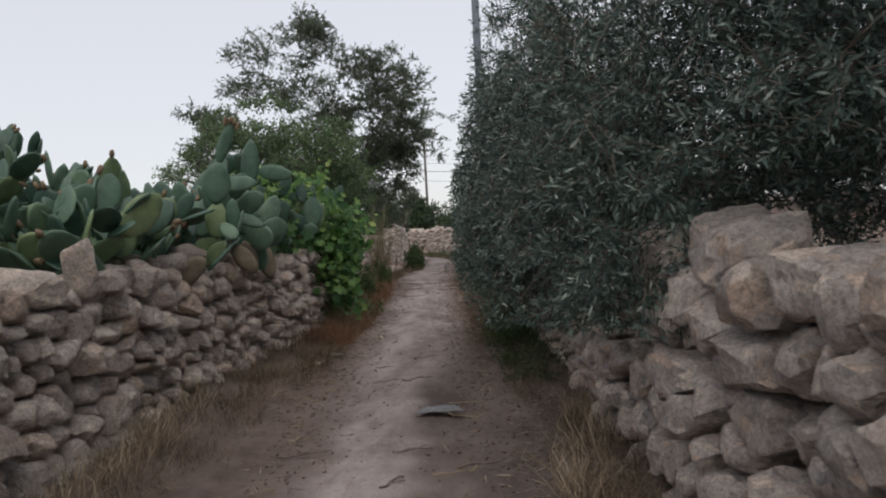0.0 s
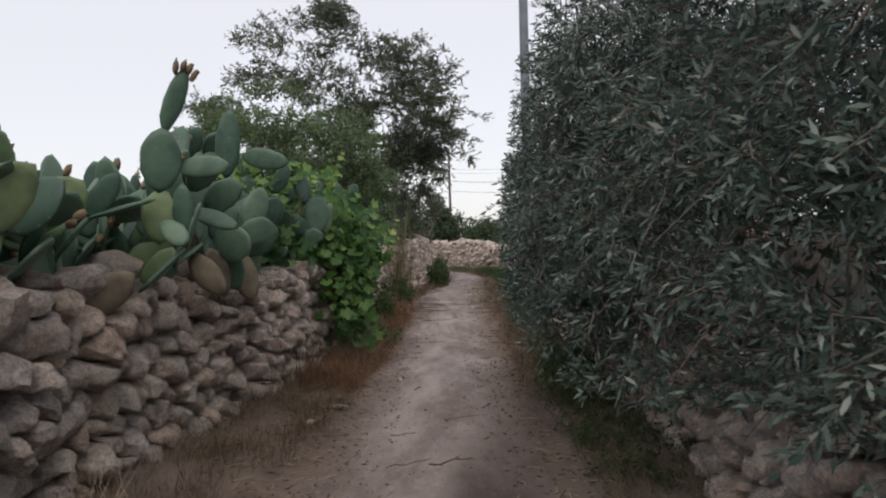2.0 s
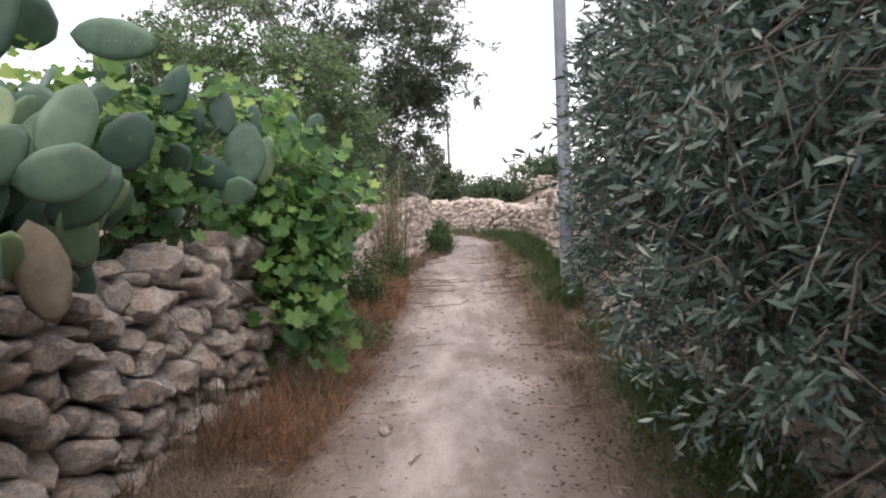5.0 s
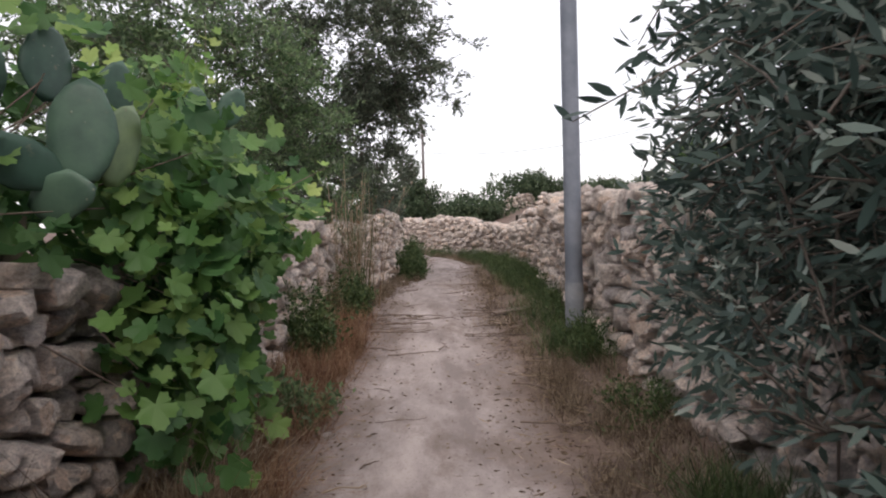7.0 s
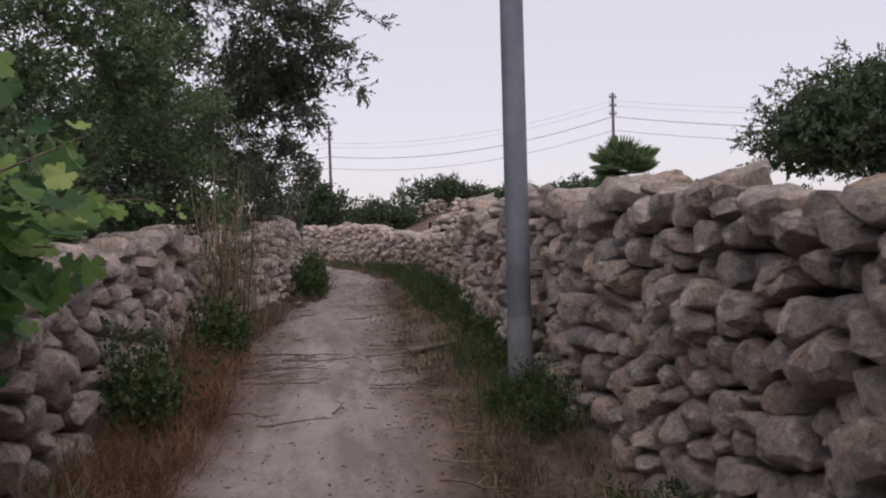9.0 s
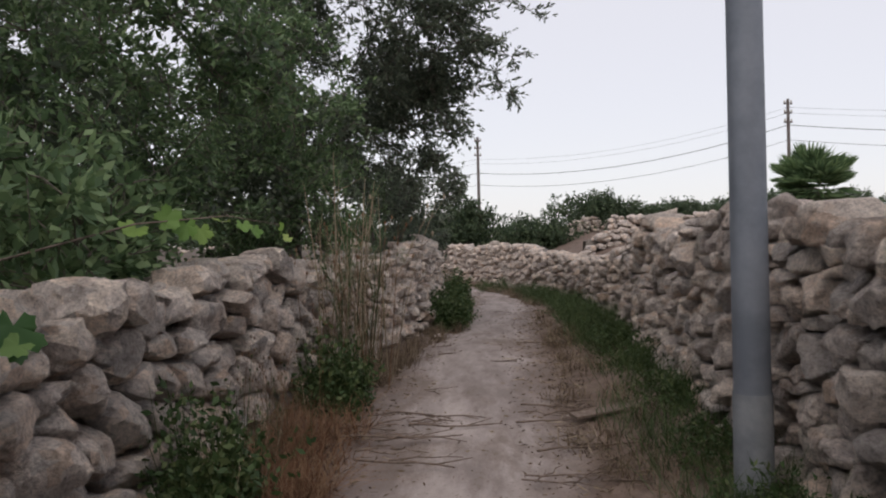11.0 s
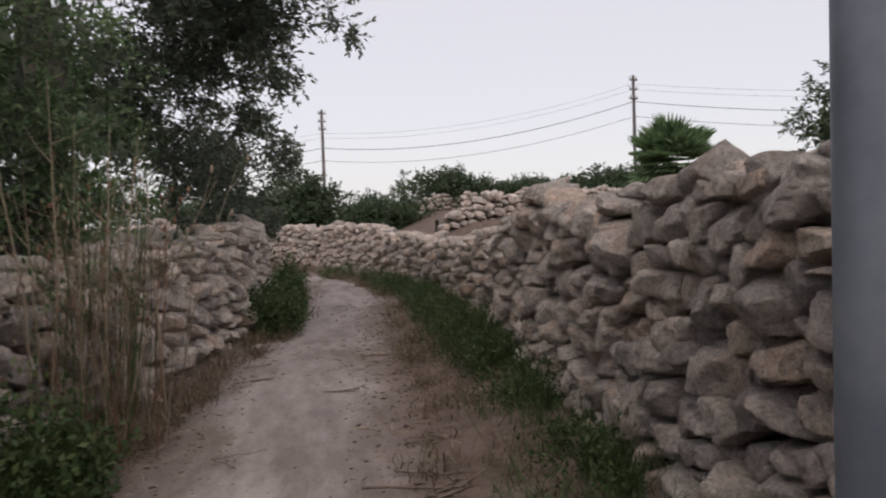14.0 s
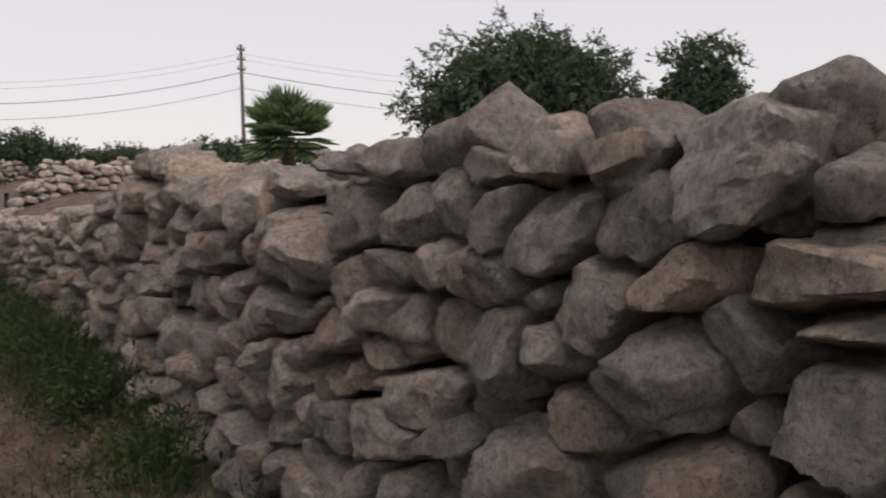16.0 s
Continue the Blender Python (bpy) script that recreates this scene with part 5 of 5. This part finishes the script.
for k, (bx, by, r, top, low) in enumerate(((21.6, 40.5, 5.3, 8.3, 2.0), (24.4, 34.4, 1.9, 6.9, 2.5))):
    gz, mid = float(ground_z(bx, by)), (top + low) / 2
    make_tree("carob_tree", "broad dark carob tree beyond the stone wall", "tree", (bx, by, gz), [(bx, by, gz - 0.1), (bx, by, low), (bx + 0.2, by, mid)],
              [(bx, by, mid, r, r * 0.8, (top - low) / 2), (bx - 0.55 * r, by, mid - 0.8, r * 0.6, r * 0.6, (top - low) * 0.33), (bx + 0.5 * r, by, mid + 0.1, r * 0.6, r * 0.5, (top - low) * 0.4)],
              330 if k == 0 else 120, 9, 11, 0.14, 0.45, FAR_LEAF, 420 + k, 0.2, 0.55, group="far trees", inner=12000 if k == 0 else 2000, inner_len=0.4)


def make_palm(px, py, top, r):
    rng = np.random.RandomState(9)
    gz = float(ground_z(px, py))
    palm = thing("fan_palm", (px, py, gz), "low bushy dark green fan palm beyond the wall", "palm")
    child("trunk", tubes_mesh("trunk", [([(0, 0, -0.2), (0, 0, 0.8), (0, 0, top - gz - 1.0)], [0.22, 0.2, 0.16], 8)], BARK), palm)
    for k in range(90):
        a, e = rng.uniform(0, 6.28), rng.uniform(-0.5, 1.4)
        d = np.array([math.cos(a) * math.cos(e), math.sin(a) * math.cos(e), math.sin(e)])
        hub = np.array([0, 0, top - gz - 1.05]) + d * rng.uniform(0.3, 0.6) * r
        n = 15
        side = np.cross(d, (0, 0, 1.0))
        side /= np.linalg.norm(side)
        f = np.linspace(-1.15, 1.15, n)[:, None]
        dirs = d * np.cos(f) + side * np.sin(f) + (0, 0, -0.12)
        child("frond", leaf_mesh("frond", np.repeat(hub[None], n, 0), dirs, np.full(n, 0.55 * r), 0.15, BUSH_LEAF, rng), palm)


make_palm(8.75, 35.4, 3.75, 1.3)


# ---- litter on the lane ----
def make_stick(x, y, length, turn, r=0.008, seed=0, name="twig", forks=2, mat=None):
    rng = np.random.RandomState(500 + seed)
    c, s = math.cos(turn), math.sin(turn)
    t = np.linspace(-0.5, 0.5, 6)
    bend = np.cumsum(rng.normal(0, 0.055, 6)) * length
    p = np.column_stack([x + c * t * length - s * bend, y + s * t * length + c * bend, np.zeros(6)])
    p[:, 2] = ground_z(p[:, 0], p[:, 1]) + r + 0.022 + np.abs(rng.normal(0, 0.008, 6))
    wood = [(p, np.linspace(r, r * 0.5, 6), 5)]
    for k in range(forks):
        a = p[rng.randint(1, 5)]
        ang = turn + rng.choice([-1, 1]) * rng.uniform(0.4, 0.9)
        q = a + np.array([math.cos(ang), math.sin(ang), 0.03]) * length * rng.uniform(0.2, 0.45)
        wood.append((np.array([a, (a + q) / 2, q]), np.array([r * 0.6, r * 0.5, r * 0.3]), 4))
    o = p.mean(0)
    wood = [(w - o, rr, k) for w, rr, k in wood]
    tagged(new(name, tubes_mesh(name, wood, mat or TWIG)), "pale dry stalk lying on the dusty lane" if mat else "dry brown twig lying on the dusty lane", "twig", "fallen twigs").location = o


rng_t = np.random.RandomState(31)
for k, (sx, sy, ln, tn) in enumerate(((-0.35, 8.2, 0.35, 0.4), (-0.3, 5.6, 0.30, 0.2), (-0.4, 4.9, 0.25, 0.9), (-1.1, 5.6, 0.4, 0.1), (0.25, 5.2, 0.5, 0.3), (0.3, 7.4, 0.3, 1.4), (0.55, 12.0, 0.5, 0.1),
                                     (-0.82, 19.0, 0.9, -0.05), (-0.6, 18.7, 0.7, 0.1), (-0.95, 18.4, 0.8, -0.2), (-0.41, 17.0, 0.35, 1.3), (0.1, 18.8, 0.5, 0.2), (0.25, 19.3, 0.7, 0.15), (0.35, 18.2, 0.8, 0.25),
                                     (-0.9, 17.8, 0.7, -0.3), (-0.7, 16.6, 0.5, 0.2), (0.4, 14.2, 0.6, -0.3), (0.5, 15.3, 0.7, -0.4), (-0.25, 21.4, 0.4, 0.1), (-0.7, 22.0, 0.5, 0.1), (0.3, 23.0, 0.6, 0.0))):
    make_stick(sx, sy, ln, tn, 0.009, k)
for k in range(70):
    s = rng_t.choice([-1, 1])
    make_stick(-0.25 + s * abs(rng_t.normal(0.75, 0.35)), rng_t.uniform(3.5, 30), rng_t.uniform(0.12, 0.4), rng_t.uniform(0, 3.14), rng_t.uniform(0.003, 0.006), 40 + k, forks=1)


for k, (sx, sy, ln, tn) in enumerate(((0.05, 6.5, 0.3, -1.0), (0.15, 7.0, 0.35, 0.0), (0.3, 7.6, 0.25, 1.5), (0.0, 5.0, 0.3, 0.1), (0.15, 5.1, 0.25, 1.2), (-1.2, 7.9, 0.2, 1.0), (0.35, 9.5, 0.25, -0.3),
                                     (0.45, 13.2, 0.3, 1.2), (0.5, 12.3, 0.35, 0.9), (-1.1, 12.0, 0.3, 0.4), (-1.0, 13.1, 0.25, 0.2), (0.5, 15.6, 0.5, -0.5), (0.55, 16.1, 0.45, -0.6))):
    make_stick(sx, sy, ln, tn, 0.006, 150 + k, "stalk", 1, STRAW)
for k in range(46):
    if k % 2:
        make_stick(-0.98 + 0.2 * rng_t.normal(), 18.6 + 0.5 * rng_t.normal(), rng_t.uniform(0.2, 0.6), rng_t.normal(-0.35, 0.6), rng_t.uniform(0.004, 0.009), 200 + k)
    else:
        make_stick(rng_t.uniform(0.05, 0.7), rng_t.uniform(17.4, 20.3), rng_t.uniform(0.2, 0.6), rng_t.normal(0.2, 0.5), rng_t.uniform(0.004, 0.008), 200 + k)


def make_sheet():
    """A scrap of dark plastic film, crumpled and half buried."""
    rng = np.random.RandomState(4)
    n = 16
    u, v = np.meshgrid(np.linspace(-0.5, 0.5, n), np.linspace(-0.5, 0.5, n))
    edge = 1 + 0.18 * wave(u, v, 0, 8)
    X, Y = u * 0.34 * edge, v * 0.20 * edge
    Z = 0.012 + 0.010 * np.abs(wave(u * 2, v * 2, 0, 9)) + ground_z(-0.1 + X, 6.85 + Y) - float(ground_z(-0.1, 6.85)) + 0.012
    idx = np.arange(n * n).reshape(n, n)
    F = np.stack([idx[:-1, :-1], idx[:-1, 1:], idx[1:, 1:], idx[1:, :-1]], -1).reshape(-1, 4)
    ob = new("plastic_scrap", mesh_of("plastic_scrap", np.stack([X, Y, Z], -1).reshape(-1, 3), F, FILM, True))
    ob.location = (-0.1, 6.85, float(ground_z(-0.1, 6.85)))
    thick = ob.modifiers.new("thickness", "SOLIDIFY")
    thick.thickness = 0.003
    tagged(ob, "crumpled scrap of dark grey plastic film on the lane", "litter")


make_sheet()


def make_slab(name, label, category, x, y, w, d, h, turn, mat, seed):
    P, F = boulder(np.random.RandomState(seed), 2)
    ob = new(name, mesh_of(name, P * (w / 2, d / 2, h / 2), F, mat, True, 40))
    ob.matrix_world = pose(x, y, float(ground_z(x, y)) + h * 0.35, 0, 0, turn)
    tagged(ob, label, category)


for k, (sx, sy, w, d) in enumerate(((-1.53, 10.2, 0.35, 0.14), (-1.62, 9.5, 0.14, 0.10), (-1.25, 14.2, 0.16, 0.1), (-1.0, 11.6, 0.14, 0.09), (0.95, 12.6, 0.2, 0.12), (1.0, 11.9, 0.3, 0.2), (-1.1, 24.0, 0.2, 0.12),
                                   (0.9, 18.6, 0.16, 0.12), (0.92, 20.0, 0.14, 0.1), (0.3, 19.0, 0.1, 0.08))):
    make_slab("loose_stone", "pale flat stone lying in the verge", "stone", sx, sy, w, d, 0.05, 37 * k, STONE, 600 + k)


def make_board():
    bm = bmesh.new()
    bmesh.ops.create_cube(bm, size=1)
    bmesh.ops.scale(bm, vec=(0.75, 0.12, 0.022), verts=bm.verts)
    bmesh.ops.bevel(bm, geom=bm.edges[:], offset=0.004, segments=2, affect="EDGES")
    for v in bm.verts:
        v.co.z += 0.02 * (v.co.x / 0.37) ** 2
        v.co.y *= 1 + 0.2 * math.sin(v.co.x * 9)
    me = bpy.data.meshes.new("board")
    bm.to_mesh(me)
    bm.free()
    me.materials.append(TWIG)
    ob = new("board", me)
    ob.matrix_world = pose(0.62, 18.9, float(ground_z(0.62, 18.9)) + 0.05, 4, -3, 24)
    tagged(ob, "weathered grey-brown board lying in the verge", "board")


make_board()


def scatter_litter(name, label, n, spread_at, wide, length, ratio, mat, seed):
    """Bits of dry leaf and straw strewn along the lane's edges."""
    rng = np.random.RandomState(seed)
    s = rng.uniform(14, 52, n)
    off = np.where(rng.uniform(size=n) < 0.5, -1, 1) * np.abs(rng.normal(spread_at, wide, n))
    p = LANE.at(s) + LANE.normal(s, 1) * off[:, None]
    at = np.column_stack([p, ground_z(p[:, 0], p[:, 1]) + 0.026])
    d = rng.normal(size=at.shape) * (1, 1, 0.15)
    tagged(new(name, leaf_mesh(name, at, d, length * rng.uniform(0.4, 1.6, n), ratio, mat, rng)), label, "leaf litter", kind="stuff")


scatter_litter("leaf_litter", "scattered dry leaves on the lane's edges", 13000, 0.95, 0.4, 0.042, 0.25, DRY_GRASS, 88)
scatter_litter("leaf_litter", "dark brown leaf crumbs strewn over the lane", 15000, 0.95, 0.35, 0.022, 0.4, CRUMB, 89)
scatter_litter("straw_litter", "broken pale straw strewn along the verges", 6000, 1.1, 0.3, 0.12, 0.05, STRAW, 90)
